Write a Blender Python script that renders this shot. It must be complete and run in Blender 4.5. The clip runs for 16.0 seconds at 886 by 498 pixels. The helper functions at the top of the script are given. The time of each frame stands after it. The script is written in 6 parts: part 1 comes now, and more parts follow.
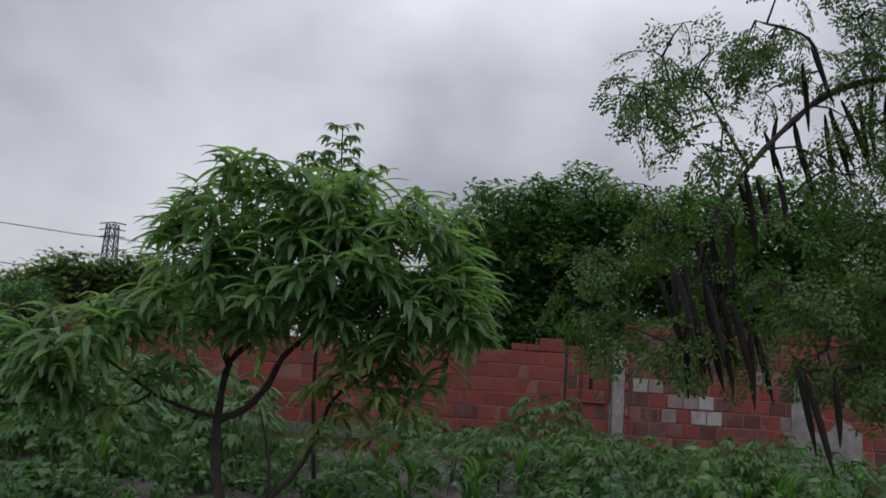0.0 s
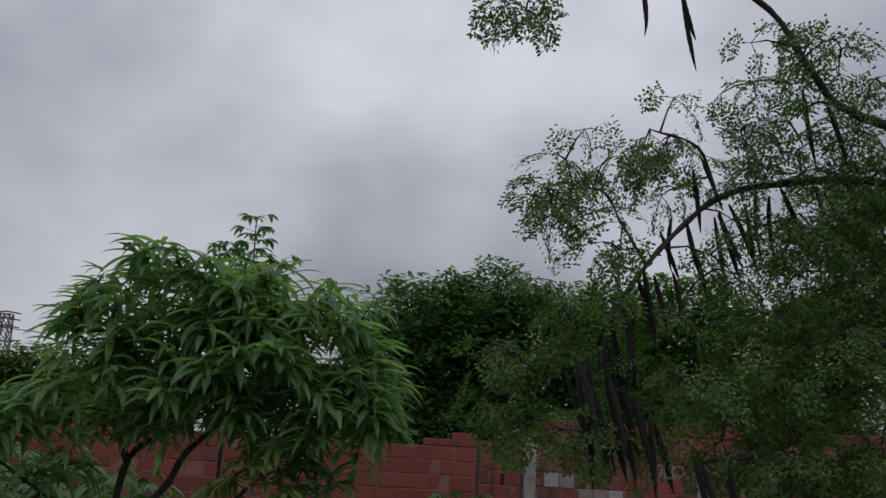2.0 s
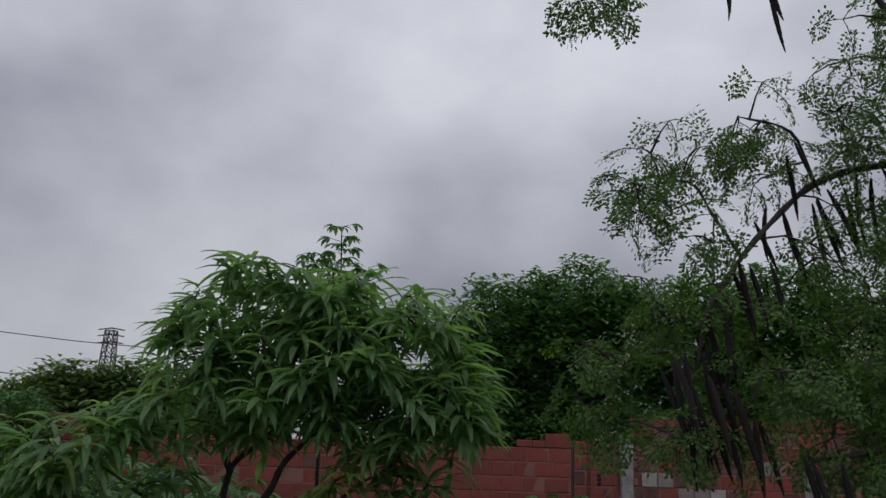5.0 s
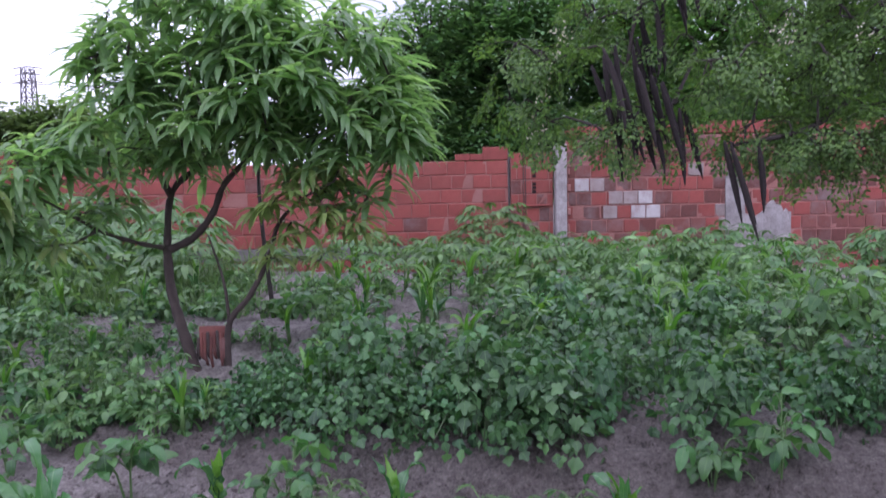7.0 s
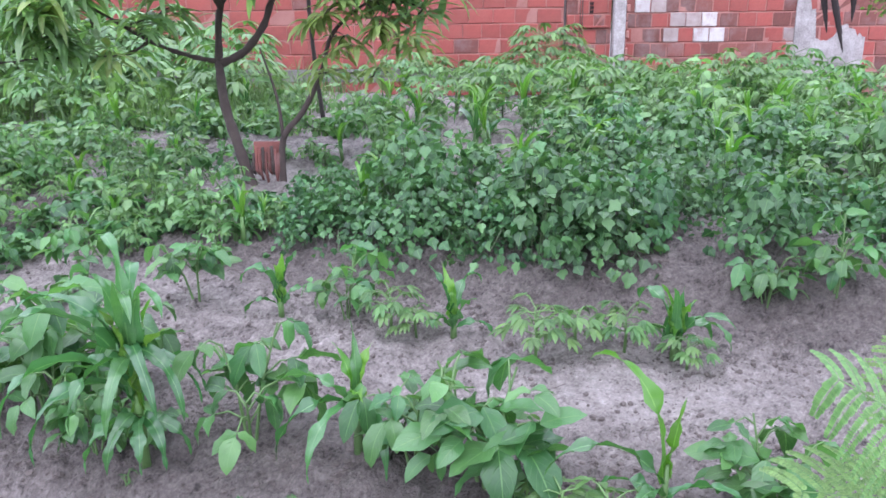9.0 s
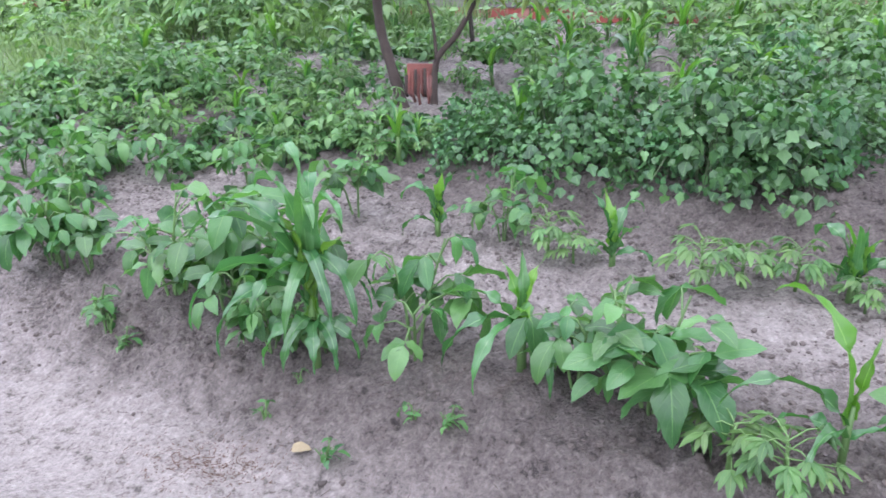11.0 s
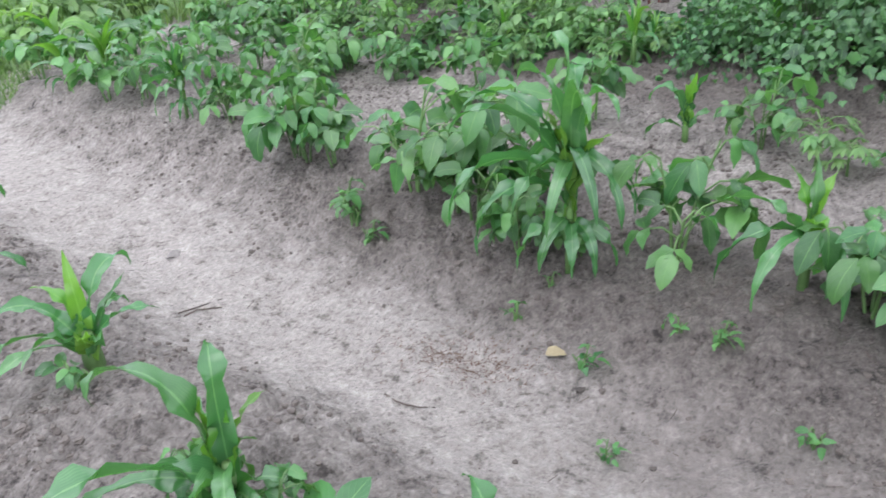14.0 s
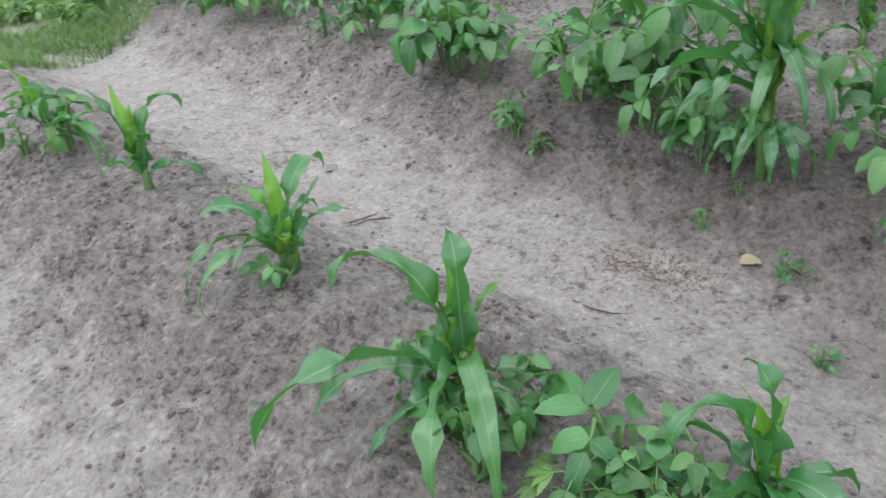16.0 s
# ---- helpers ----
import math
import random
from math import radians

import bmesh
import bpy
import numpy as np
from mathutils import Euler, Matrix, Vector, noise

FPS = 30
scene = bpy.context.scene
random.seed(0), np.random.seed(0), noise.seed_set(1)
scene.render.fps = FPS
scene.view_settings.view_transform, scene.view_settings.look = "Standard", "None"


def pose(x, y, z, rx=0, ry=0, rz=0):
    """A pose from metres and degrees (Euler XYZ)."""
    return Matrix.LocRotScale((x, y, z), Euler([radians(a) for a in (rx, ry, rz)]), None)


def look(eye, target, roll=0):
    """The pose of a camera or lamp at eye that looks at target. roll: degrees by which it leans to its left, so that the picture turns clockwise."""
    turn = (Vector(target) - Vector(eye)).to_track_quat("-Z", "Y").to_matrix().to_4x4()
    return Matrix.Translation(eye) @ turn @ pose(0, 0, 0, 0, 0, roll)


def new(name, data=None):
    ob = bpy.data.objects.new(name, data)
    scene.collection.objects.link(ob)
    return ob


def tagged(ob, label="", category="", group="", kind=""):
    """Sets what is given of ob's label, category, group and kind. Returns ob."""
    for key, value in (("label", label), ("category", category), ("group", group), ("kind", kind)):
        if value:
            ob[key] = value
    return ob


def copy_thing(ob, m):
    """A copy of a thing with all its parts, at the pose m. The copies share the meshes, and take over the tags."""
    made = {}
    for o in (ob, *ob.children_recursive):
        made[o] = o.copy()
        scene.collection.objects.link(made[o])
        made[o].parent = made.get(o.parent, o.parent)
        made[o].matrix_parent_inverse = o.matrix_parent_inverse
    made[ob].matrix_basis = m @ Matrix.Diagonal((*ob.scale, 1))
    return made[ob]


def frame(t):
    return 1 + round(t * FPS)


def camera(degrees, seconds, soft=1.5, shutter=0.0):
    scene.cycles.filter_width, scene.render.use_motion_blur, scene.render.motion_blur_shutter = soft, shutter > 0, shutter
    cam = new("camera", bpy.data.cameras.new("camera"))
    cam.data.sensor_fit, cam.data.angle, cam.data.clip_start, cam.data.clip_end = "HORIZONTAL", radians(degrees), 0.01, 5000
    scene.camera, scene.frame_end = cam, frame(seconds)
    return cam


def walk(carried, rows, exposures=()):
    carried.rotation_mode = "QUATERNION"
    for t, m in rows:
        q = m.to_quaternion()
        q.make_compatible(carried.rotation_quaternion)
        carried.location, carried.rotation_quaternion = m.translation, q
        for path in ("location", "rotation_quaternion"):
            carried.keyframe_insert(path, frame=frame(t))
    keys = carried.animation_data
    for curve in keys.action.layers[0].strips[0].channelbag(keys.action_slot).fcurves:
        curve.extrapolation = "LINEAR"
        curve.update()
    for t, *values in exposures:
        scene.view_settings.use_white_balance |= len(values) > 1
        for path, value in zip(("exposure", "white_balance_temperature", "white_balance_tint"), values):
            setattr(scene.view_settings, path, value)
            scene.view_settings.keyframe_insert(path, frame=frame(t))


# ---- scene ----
cam = camera(57.0, 16.0, 1.5, 0.35)
PATH = [
    (0, (0.327, 0.161, 1.646), (0.258, 2.145, 1.888), 3.8),
    (0.5, (0.321, 0.148, 1.645), (0.252, 2.116, 1.997), 3.8),
    (1, (0.318, 0.119, 1.638), (0.307, 2.072, 2.069), 3.6),
    (1.5, (0.33, 0.101, 1.632), (0.404, 2.045, 2.098), 3.6),
    (2, (0.338, 0.101, 1.635), (0.463, 2.039, 2.113), 3.5),
    (2.5, (0.337, 0.127, 1.639), (0.404, 2.063, 2.136), 3.6),
    (3, (0.329, 0.154, 1.654), (0.264, 2.082, 2.180), 3.5),
    (5.5, (0.325, 0.11, 1.64), (0.259, 2.064, 2.061), 1.6),
    (6, (0.345, 0.13, 1.615), (0.331, 2.125, 1.756), -0.2),
    (6.5, (0.358, 0.13, 1.6), (0.415, 2.129, 1.576), -0.6),
    (7, (0.352, 0.14, 1.58), (0.427, 2.129, 1.386), -1.1),
    (7.5, (0.33, 0.165, 1.557), (0.383, 2.138, 1.232), -1.1),
    (8, (0.323, 0.16, 1.535), (0.347, 2.110, 1.093), -0.8),
    (10.5, (0.197, 0.146, 1.476), (-0.044, 1.997, 0.759), -0.9),
    (11, (0.161, 0.14, 1.464), (-0.181, 1.962, 0.715), -0.9),
    (11.5, (0.143, 0.133, 1.461), (-0.276, 1.933, 0.697), -0.9),
    (12, (0.123, 0.121, 1.461), (-0.371, 1.892, 0.676), -0.9),
    (12.5, (0.084, 0.108, 1.422), (-0.415, 1.863, 0.604), -0.3),
    (13, (0.026, 0.074, 1.402), (-0.483, 1.809, 0.548), -0.8),
    (13.5, (-0.068, 0.1, 1.403), (-0.69, 1.779, 0.511), -2.2),
    (14, (-0.116, 0.16, 1.385), (-0.846, 1.777, 0.461), -3.9),
    (14.5, (-0.212, 0.113, 1.356), (-1.043, 1.642, 0.372), -4.3),
    (15, (-0.358, 0.005, 1.379), (-1.288, 1.461, 0.37), -4.3),
    (15.5, (-0.384, 0.005, 1.356), (-1.344, 1.418, 0.316), -5.1),
    (16, (-0.41, 0.015, 1.303), (-1.283, 1.485, 0.266), -6.8),
]
EXPOSURES = [(0, -0.12, 6450, 10), (0.5, -0.42, 6450, 10), (1, -0.54, 6450, 10), (2, -0.47, 6450, 10), (3, -0.53, 6450, 10), (5.5, -0.42, 6450, 10), (6, 0.25, 6400, 10), (6.5, 1.02, 6200, 20), (7, 1.48, 5800, 31), (7.5, 2.08, 5850, 27), (8, 2.46, 5850, 23), (10.5, 2.52, 5980, 20), (13, 2.32, 6250, 12), (14.2, 2.24, 6350, 9), (15, 1.98, 6400, 9), (16, 1.94, 6400, 5)]
walk(cam, [(t, look(eye, target, roll)) for t, eye, target, roll in PATH], EXPOSURES)

# ---- sky and light: a heavy, even cloud cover ----
world = bpy.data.worlds.new("overcast_sky")
scene.world = world
world.use_nodes = True
wn, wl = world.node_tree.nodes, world.node_tree.links
wn.clear()
w_out, w_bg = wn.new("ShaderNodeOutputWorld"), wn.new("ShaderNodeBackground")
w_sky = wn.new("ShaderNodeTexSky")
w_sky.sky_type, w_sky.sun_disc = "NISHITA", False
w_sky.sun_elevation, w_sky.sun_rotation = radians(58), radians(200)
w_co, w_map = wn.new("ShaderNodeTexCoord"), wn.new("ShaderNodeMapping")
w_map.inputs["Scale"].default_value = (1.0, 1.0, 1.5)
w_big, w_small = wn.new("ShaderNodeTexNoise"), wn.new("ShaderNodeTexNoise")
w_big.inputs["Scale"].default_value, w_big.inputs["Detail"].default_value = 2.6, 4.0
w_big.inputs["Roughness"].default_value = 0.42
w_small.inputs["Scale"].default_value, w_small.inputs["Detail"].default_value = 6.0, 3.0
w_add = wn.new("ShaderNodeMix")
w_add.inputs["Factor"].default_value = 0.16
w_ramp = wn.new("ShaderNodeValToRGB")
w_ramp.color_ramp.elements[0].position, w_ramp.color_ramp.elements[0].color = 0.36, (0.45, 0.462, 0.535, 1)
w_ramp.color_ramp.elements[1].position, w_ramp.color_ramp.elements[1].color = 0.62, (0.86, 0.875, 0.955, 1)
w_dim, w_mix = wn.new("ShaderNodeMix"), wn.new("ShaderNodeMix")
w_dim.data_type = w_mix.data_type = "RGBA"
w_dim.blend_type = "MULTIPLY"
w_dim.inputs["Factor"].default_value = 1.0
w_dim.inputs["B"].default_value = (0.08, 0.08, 0.08, 1)
w_mix.inputs["Factor"].default_value = 0.93
wl.new(w_co.outputs["Generated"], w_map.inputs["Vector"])
wl.new(w_map.outputs["Vector"], w_big.inputs["Vector"])
wl.new(w_map.outputs["Vector"], w_small.inputs["Vector"])
wl.new(w_big.outputs["Fac"], w_add.inputs["A"])
wl.new(w_small.outputs["Fac"], w_add.inputs["B"])
wl.new(w_add.outputs["Result"], w_ramp.inputs["Fac"])
wl.new(w_sky.outputs["Color"], w_dim.inputs["A"])
wl.new(w_dim.outputs["Result"], w_mix.inputs["A"])
wl.new(w_ramp.outputs["Color"], w_mix.inputs["B"])
w_sep, w_low, w_fade = wn.new("ShaderNodeSeparateXYZ"), wn.new("ShaderNodeMapRange"), wn.new("ShaderNodeMix")
w_fade.data_type, w_fade.blend_type = "RGBA", "MULTIPLY"
w_fade.inputs["Factor"].default_value = 1.0
w_low.inputs["From Min"].default_value, w_low.inputs["From Max"].default_value = 0.02, 0.45
w_low.inputs["To Min"].default_value, w_low.inputs["To Max"].default_value = 0.74, 1.10
wl.new(w_co.outputs["Generated"], w_sep.inputs["Vector"])
wl.new(w_sep.outputs["Z"], w_low.inputs["Value"])
wl.new(w_mix.outputs["Result"], w_fade.inputs["A"])
wl.new(w_low.outputs["Result"], w_fade.inputs["B"])
wl.new(w_fade.outputs["Result"], w_bg.inputs["Color"])
wl.new(w_bg.outputs["Background"], w_out.inputs["Surface"])

sun = new("sun", bpy.data.lights.new("sun", "SUN"))
sun.data.energy, sun.data.angle, sun.data.color = 0.25, radians(40), (1.0, 0.97, 0.93)
sun.matrix_world = look((0, -20, 40), (0, 0, 0))


# ---- materials ----
def shader(name):
    m = bpy.data.materials.new(name)
    m.use_nodes = True
    return m, m.node_tree.nodes, m.node_tree.links, m.node_tree.nodes["Principled BSDF"]


def ramp(nodes, stops):
    r = nodes.new("ShaderNodeValToRGB")
    for n, (at, col) in enumerate(stops):
        e = r.color_ramp.elements[n] if n < 2 else r.color_ramp.elements.new(at)
        e.position, e.color = at, (*col, 1)
    return r


def tex_noise(nodes, links, scale, detail=5.0, rough=0.55, coords="Object"):
    co, no = nodes.new("ShaderNodeTexCoord"), nodes.new("ShaderNodeTexNoise")
    no.inputs["Scale"].default_value, no.inputs["Detail"].default_value, no.inputs["Roughness"].default_value = scale, detail, rough
    links.new(co.outputs[coords], no.inputs["Vector"])
    return no


def bump(nodes, links, bsdf, height, strength, distance):
    b = nodes.new("ShaderNodeBump")
    b.inputs["Strength"].default_value, b.inputs["Distance"].default_value = strength, distance
    links.new(height, b.inputs["Height"])
    links.new(b.outputs["Normal"], bsdf.inputs["Normal"])
    return b


def mixed(nodes, links, a, b, fac, mode="MIX"):
    m = nodes.new("ShaderNodeMix")
    m.data_type, m.blend_type = "RGBA", mode
    for key, v in (("A", a), ("B", b), ("Factor", fac)):
        if isinstance(v, (int, float)):
            m.inputs[key].default_value = v
        elif isinstance(v, tuple):
            m.inputs[key].default_value = (*v, 1)
        else:
            links.new(v, m.inputs[key])
    return m.outputs["Result"]


def leaf_material(name, dark, light, rib, rough=0.42, through_light=0.3, veins=9.0, rib_width=0.10, gloss=0.58, streak=0.0):
    m, n, l, bsdf = shader(name)
    uv, sep = n.new("ShaderNodeUVMap"), n.new("ShaderNodeSeparateXYZ")
    l.new(uv.outputs["UV"], sep.inputs["Vector"])

    def math_node(op, a, b=None):
        k = n.new("ShaderNodeMath")
        k.operation = op
        for i, v in enumerate((a, b)):
            if v is None:
                continue
            if isinstance(v, (int, float)):
                k.inputs[i].default_value = v
            else:
                l.new(v, k.inputs[i])
        return k.outputs[0]

    across = math_node("ABSOLUTE", math_node("SUBTRACT", math_node("MULTIPLY", sep.outputs["Y"], 2.0), 1.0))
    midrib = math_node("LESS_THAN", across, rib_width)
    wave = math_node("SINE", math_node("MULTIPLY", math_node("SUBTRACT", sep.outputs["X"], math_node("MULTIPLY", across, 0.35)), veins * 6.28))
    lines = math_node("MULTIPLY", math_node("POWER", math_node("MAXIMUM", wave, 0.0), 6.0), 0.12)
    info, geo = n.new("ShaderNodeObjectInfo"), n.new("ShaderNodeNewGeometry")
    vary = math_node("FRACT", math_node("ADD", info.outputs["Random"], geo.outputs["Random Per Island"]))
    blot = tex_noise(n, l, 23.0, 3.0)
    tone = math_node("ADD", math_node("MULTIPLY", vary, 0.75), math_node("MULTIPLY", math_node("SUBTRACT", blot.outputs["Fac"], 0.35), 0.7))
    r = ramp(n, [(0.0, dark), (1.0, light)])
    l.new(tone, r.inputs["Fac"])
    hsv, hue, val = n.new("ShaderNodeHueSaturation"), n.new("ShaderNodeMapRange"), n.new("ShaderNodeMapRange")
    hue.inputs["To Min"].default_value, hue.inputs["To Max"].default_value = 0.478, 0.508
    val.inputs["To Min"].default_value, val.inputs["To Max"].default_value = 0.80, 1.22
    l.new(math_node("FRACT", math_node("MULTIPLY", info.outputs["Random"], 7.31)), hue.inputs["Value"])
    l.new(math_node("FRACT", math_node("MULTIPLY", vary, 5.17)), val.inputs["Value"])
    l.new(hue.outputs["Result"], hsv.inputs["Hue"])
    l.new(val.outputs["Result"], hsv.inputs["Value"])
    l.new(r.outputs["Color"], hsv.inputs["Color"])
    hsv.inputs["Saturation"].default_value = 1.0
    c1 = mixed(n, l, hsv.outputs["Color"], rib, lines)
    if streak:
        along = math_node("POWER", math_node("ABSOLUTE", math_node("SINE", math_node("MULTIPLY", sep.outputs["Y"], 44.0))), 3.0)
        wear = tex_noise(n, l, 55.0, 4.0)
        c1 = mixed(n, l, c1, dark, math_node("MULTIPLY", math_node("ADD", along, wear.outputs["Fac"]), streak))
    c2 = mixed(n, l, c1, rib, math_node("MULTIPLY", midrib, 0.75))
    l.new(c2, bsdf.inputs["Base Color"])
    bsdf.inputs["Roughness"].default_value = rough
    bsdf.inputs["Specular IOR Level"].default_value = gloss
    bump(n, l, bsdf, lines, 0.7, 0.006)
    tr, mx = n.new("ShaderNodeBsdfTranslucent"), n.new("ShaderNodeMixShader")
    warm = mixed(n, l, c2, (1.0, 1.1, 0.55), 1.0, "MULTIPLY")
    l.new(warm, tr.inputs["Color"])
    mx.inputs["Fac"].default_value = through_light
    l.new(bsdf.outputs["BSDF"], mx.inputs[1])
    l.new(tr.outputs["BSDF"], mx.inputs[2])
    l.new(mx.outputs["Shader"], n["Material Output"].inputs["Surface"])
    return m


def rough_material(name, stops, scale, rough=0.85, relief=0.4, depth=0.01, fine=60.0, vary=0.25, stain=None, amount=0.0):
    m, n, l, bsdf = shader(name)
    big, small = tex_noise(n, l, scale), tex_noise(n, l, fine, 6.0, 0.65)
    mix = n.new("ShaderNodeMix")
    mix.inputs["Factor"].default_value = 0.4
    l.new(big.outputs["Fac"], mix.inputs["A"])
    l.new(small.outputs["Fac"], mix.inputs["B"])
    r = ramp(n, stops)
    l.new(mix.outputs["Result"], r.inputs["Fac"])
    info, hsv, k = n.new("ShaderNodeObjectInfo"), n.new("ShaderNodeHueSaturation"), n.new("ShaderNodeMapRange")
    k.inputs["To Min"].default_value, k.inputs["To Max"].default_value = 1 - vary, 1 + vary
    l.new(info.outputs["Random"], k.inputs["Value"])
    l.new(k.outputs["Result"], hsv.inputs["Value"])
    l.new(r.outputs["Color"], hsv.inputs["Color"])
    tone = hsv.outputs["Color"]
    if stain:
        where, blot, cut = n.new("ShaderNodeNewGeometry"), n.new("ShaderNodeTexNoise"), n.new("ShaderNodeMapRange")
        blot.inputs["Scale"].default_value, blot.inputs["Detail"].default_value, blot.inputs["Roughness"].default_value = 2.3, 7.0, 0.68
        cut.inputs["From Min"].default_value, cut.inputs["From Max"].default_value, cut.inputs["To Max"].default_value = 0.46, 0.72, amount
        l.new(where.outputs["Position"], blot.inputs["Vector"])
        l.new(blot.outputs["Fac"], cut.inputs["Value"])
        tone = mixed(n, l, tone, stain, cut.outputs["Result"])
    l.new(tone, bsdf.inputs["Base Color"])
    bsdf.inputs["Roughness"].default_value = rough
    bump(n, l, bsdf, mix.outputs["Result"], relief, depth)
    return m


MAT_BRICK = rough_material("red_clay_brick", [(0.25, (0.150, 0.038, 0.030)), (0.55, (0.265, 0.062, 0.049)), (0.8, (0.34, 0.105, 0.085))], 5.0, 0.85, 0.6, 0.008, 60.0, 0.13, (0.26, 0.11, 0.085), 0.3)
MAT_BRICK_PALE = rough_material("whitewashed_brick", [(0.25, (0.17, 0.11, 0.095)), (0.6, (0.30, 0.25, 0.235)), (0.85, (0.45, 0.42, 0.40))], 9.0, 0.85, 0.4, 0.005, 80.0, 0.1)
MAT_BRICK_BROWN = rough_material("burnt_brick", [(0.25, (0.085, 0.034, 0.029)), (0.6, (0.168, 0.055, 0.042)), (0.85, (0.25, 0.105, 0.084))], 7.0, 0.85, 0.6, 0.008, 60.0, 0.25, (0.24, 0.19, 0.18), 0.7)
MAT_MORTAR = rough_material("cement_mortar", [(0.25, (0.20, 0.075, 0.060)), (0.6, (0.31, 0.15, 0.125)), (0.85, (0.42, 0.29, 0.26))], 3.0, 0.9, 0.6, 0.008, 90.0, 0.0)
MAT_CONCRETE = rough_material("weathered_concrete", [(0.30, (0.14, 0.125, 0.12)), (0.5, (0.30, 0.275, 0.265)), (0.72, (0.46, 0.44, 0.425))], 5.0, 0.85, 0.6, 0.012, 40.0, 0.1, (0.10, 0.092, 0.09), 0.6)
MAT_FOOTING = rough_material("damp_cement", [(0.25, (0.08, 0.075, 0.075)), (0.6, (0.17, 0.155, 0.15)), (0.85, (0.26, 0.24, 0.235))], 4.0, 0.85, 0.5, 0.008, 75.0, 0.1)
MAT_BARK = rough_material("mango_bark", [(0.25, (0.026, 0.018, 0.015)), (0.6, (0.056, 0.042, 0.035)), (0.85, (0.13, 0.105, 0.09))], 14.0, 0.9, 0.8, 0.006, 120.0, 0.1)
MAT_BARK_PALE = rough_material("moringa_bark", [(0.25, (0.022, 0.018, 0.016)), (0.6, (0.045, 0.036, 0.031)), (0.85, (0.09, 0.075, 0.065))], 12.0, 0.9, 0.7, 0.005, 110.0, 0.1)
# also the near-black colour for the shade inside the pier's brick holes
MAT_POD_AND_HOLE_SHADE = rough_material("dry_pod_skin_and_hole_shade", [(0.25, (0.008, 0.006, 0.006)), (0.6, (0.018, 0.013, 0.012)), (0.85, (0.045, 0.034, 0.030))], 20.0, 0.97, 0.6, 0.004, 140.0, 0.3)
MAT_STEM = rough_material("green_stem", [(0.2, (0.05, 0.11, 0.028)), (0.6, (0.09, 0.17, 0.05)), (0.9, (0.15, 0.20, 0.08))], 16.0, 0.6, 0.2, 0.003, 90.0, 0.2)
MAT_TRAIL = rough_material("trailing_vine_stem", [(0.2, (0.03, 0.05, 0.022)), (0.6, (0.055, 0.085, 0.035)), (0.9, (0.09, 0.10, 0.05))], 16.0, 0.7, 0.2, 0.003, 90.0, 0.2)
# damp soil, set darker to carry the small shadows among the lumps
MAT_CLOD = rough_material("shade_dark_damp_clod", [(0.2, (0.040, 0.033, 0.029)), (0.6, (0.080, 0.067, 0.059)), (0.9, (0.14, 0.120, 0.108))], 12.0, 0.95, 0.5, 0.004, 120.0, 0.35)
MAT_STICK = rough_material("dead_twig", [(0.2, (0.03, 0.022, 0.018)), (0.6, (0.08, 0.06, 0.05)), (0.9, (0.16, 0.13, 0.11))], 30.0, 0.9, 0.4, 0.002, 160.0, 0.3)
MAT_RUSTY = rough_material("rusty_dry_straw", [(0.2, (0.09, 0.05, 0.035)), (0.6, (0.17, 0.10, 0.07)), (0.9, (0.24, 0.16, 0.11))], 30.0, 0.9, 0.3, 0.002, 160.0, 0.3)
MAT_STEEL = rough_material("rusty_galvanised_steel", [(0.2, (0.05, 0.045, 0.045)), (0.6, (0.10, 0.095, 0.10)), (0.9, (0.16, 0.15, 0.15))], 2.0, 0.6, 0.1, 0.01, 20.0, 0.0)
MAT_FLOWER = rough_material("cream_petal", [(0.2, (0.50, 0.45, 0.32)), (0.6, (0.66, 0.62, 0.48)), (0.9, (0.78, 0.75, 0.64))], 20.0, 0.7, 0.1, 0.002, 120.0, 0.1)
MAT_DRYLEAF = rough_material("dry_yellow_leaf", [(0.2, (0.15, 0.115, 0.06)), (0.6, (0.24, 0.20, 0.12)), (0.9, (0.30, 0.265, 0.18))], 25.0, 0.8, 0.2, 0.002, 120.0, 0.1)
MAT_STONE = rough_material("grey_stone", [(0.2, (0.09, 0.08, 0.075)), (0.6, (0.14, 0.125, 0.118)), (0.9, (0.21, 0.19, 0.18))], 15.0, 0.9, 0.4, 0.003, 120.0, 0.2)

# base colours raised above real mango green to carry sky glare and haze
LEAF_MANGO = leaf_material("mango_leaf", (0.112, 0.245, 0.098), (0.285, 0.455, 0.205), (0.24, 0.34, 0.18), 0.36, 0.62, 12.0, 0.07, 0.8)
LEAF_MANGO_OLD = leaf_material("yellowing_mango_leaf", (0.11, 0.20, 0.05), (0.29, 0.38, 0.13), (0.26, 0.24, 0.10), 0.42, 0.48, 12.0, 0.07)
LEAF_MORINGA = leaf_material("moringa_leaflet", (0.030, 0.094, 0.028), (0.155, 0.315, 0.072), (0.07, 0.13, 0.04), 0.55, 0.45, 3.0, 0.05)
LEAF_TREE = leaf_material("dark_broadleaf", (0.056, 0.150, 0.060), (0.165, 0.330, 0.125), (0.07, 0.13, 0.04), 0.5, 0.46, 4.0, 0.05)
LEAF_TREE_LIGHT = leaf_material("light_broadleaf", (0.060, 0.150, 0.045), (0.165, 0.330, 0.090), (0.09, 0.16, 0.05), 0.5, 0.48, 4.0, 0.05)
# pale greens: the distance haze is mixed into this leaf colour
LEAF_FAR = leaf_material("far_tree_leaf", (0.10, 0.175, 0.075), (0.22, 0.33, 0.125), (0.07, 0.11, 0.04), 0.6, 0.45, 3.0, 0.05)
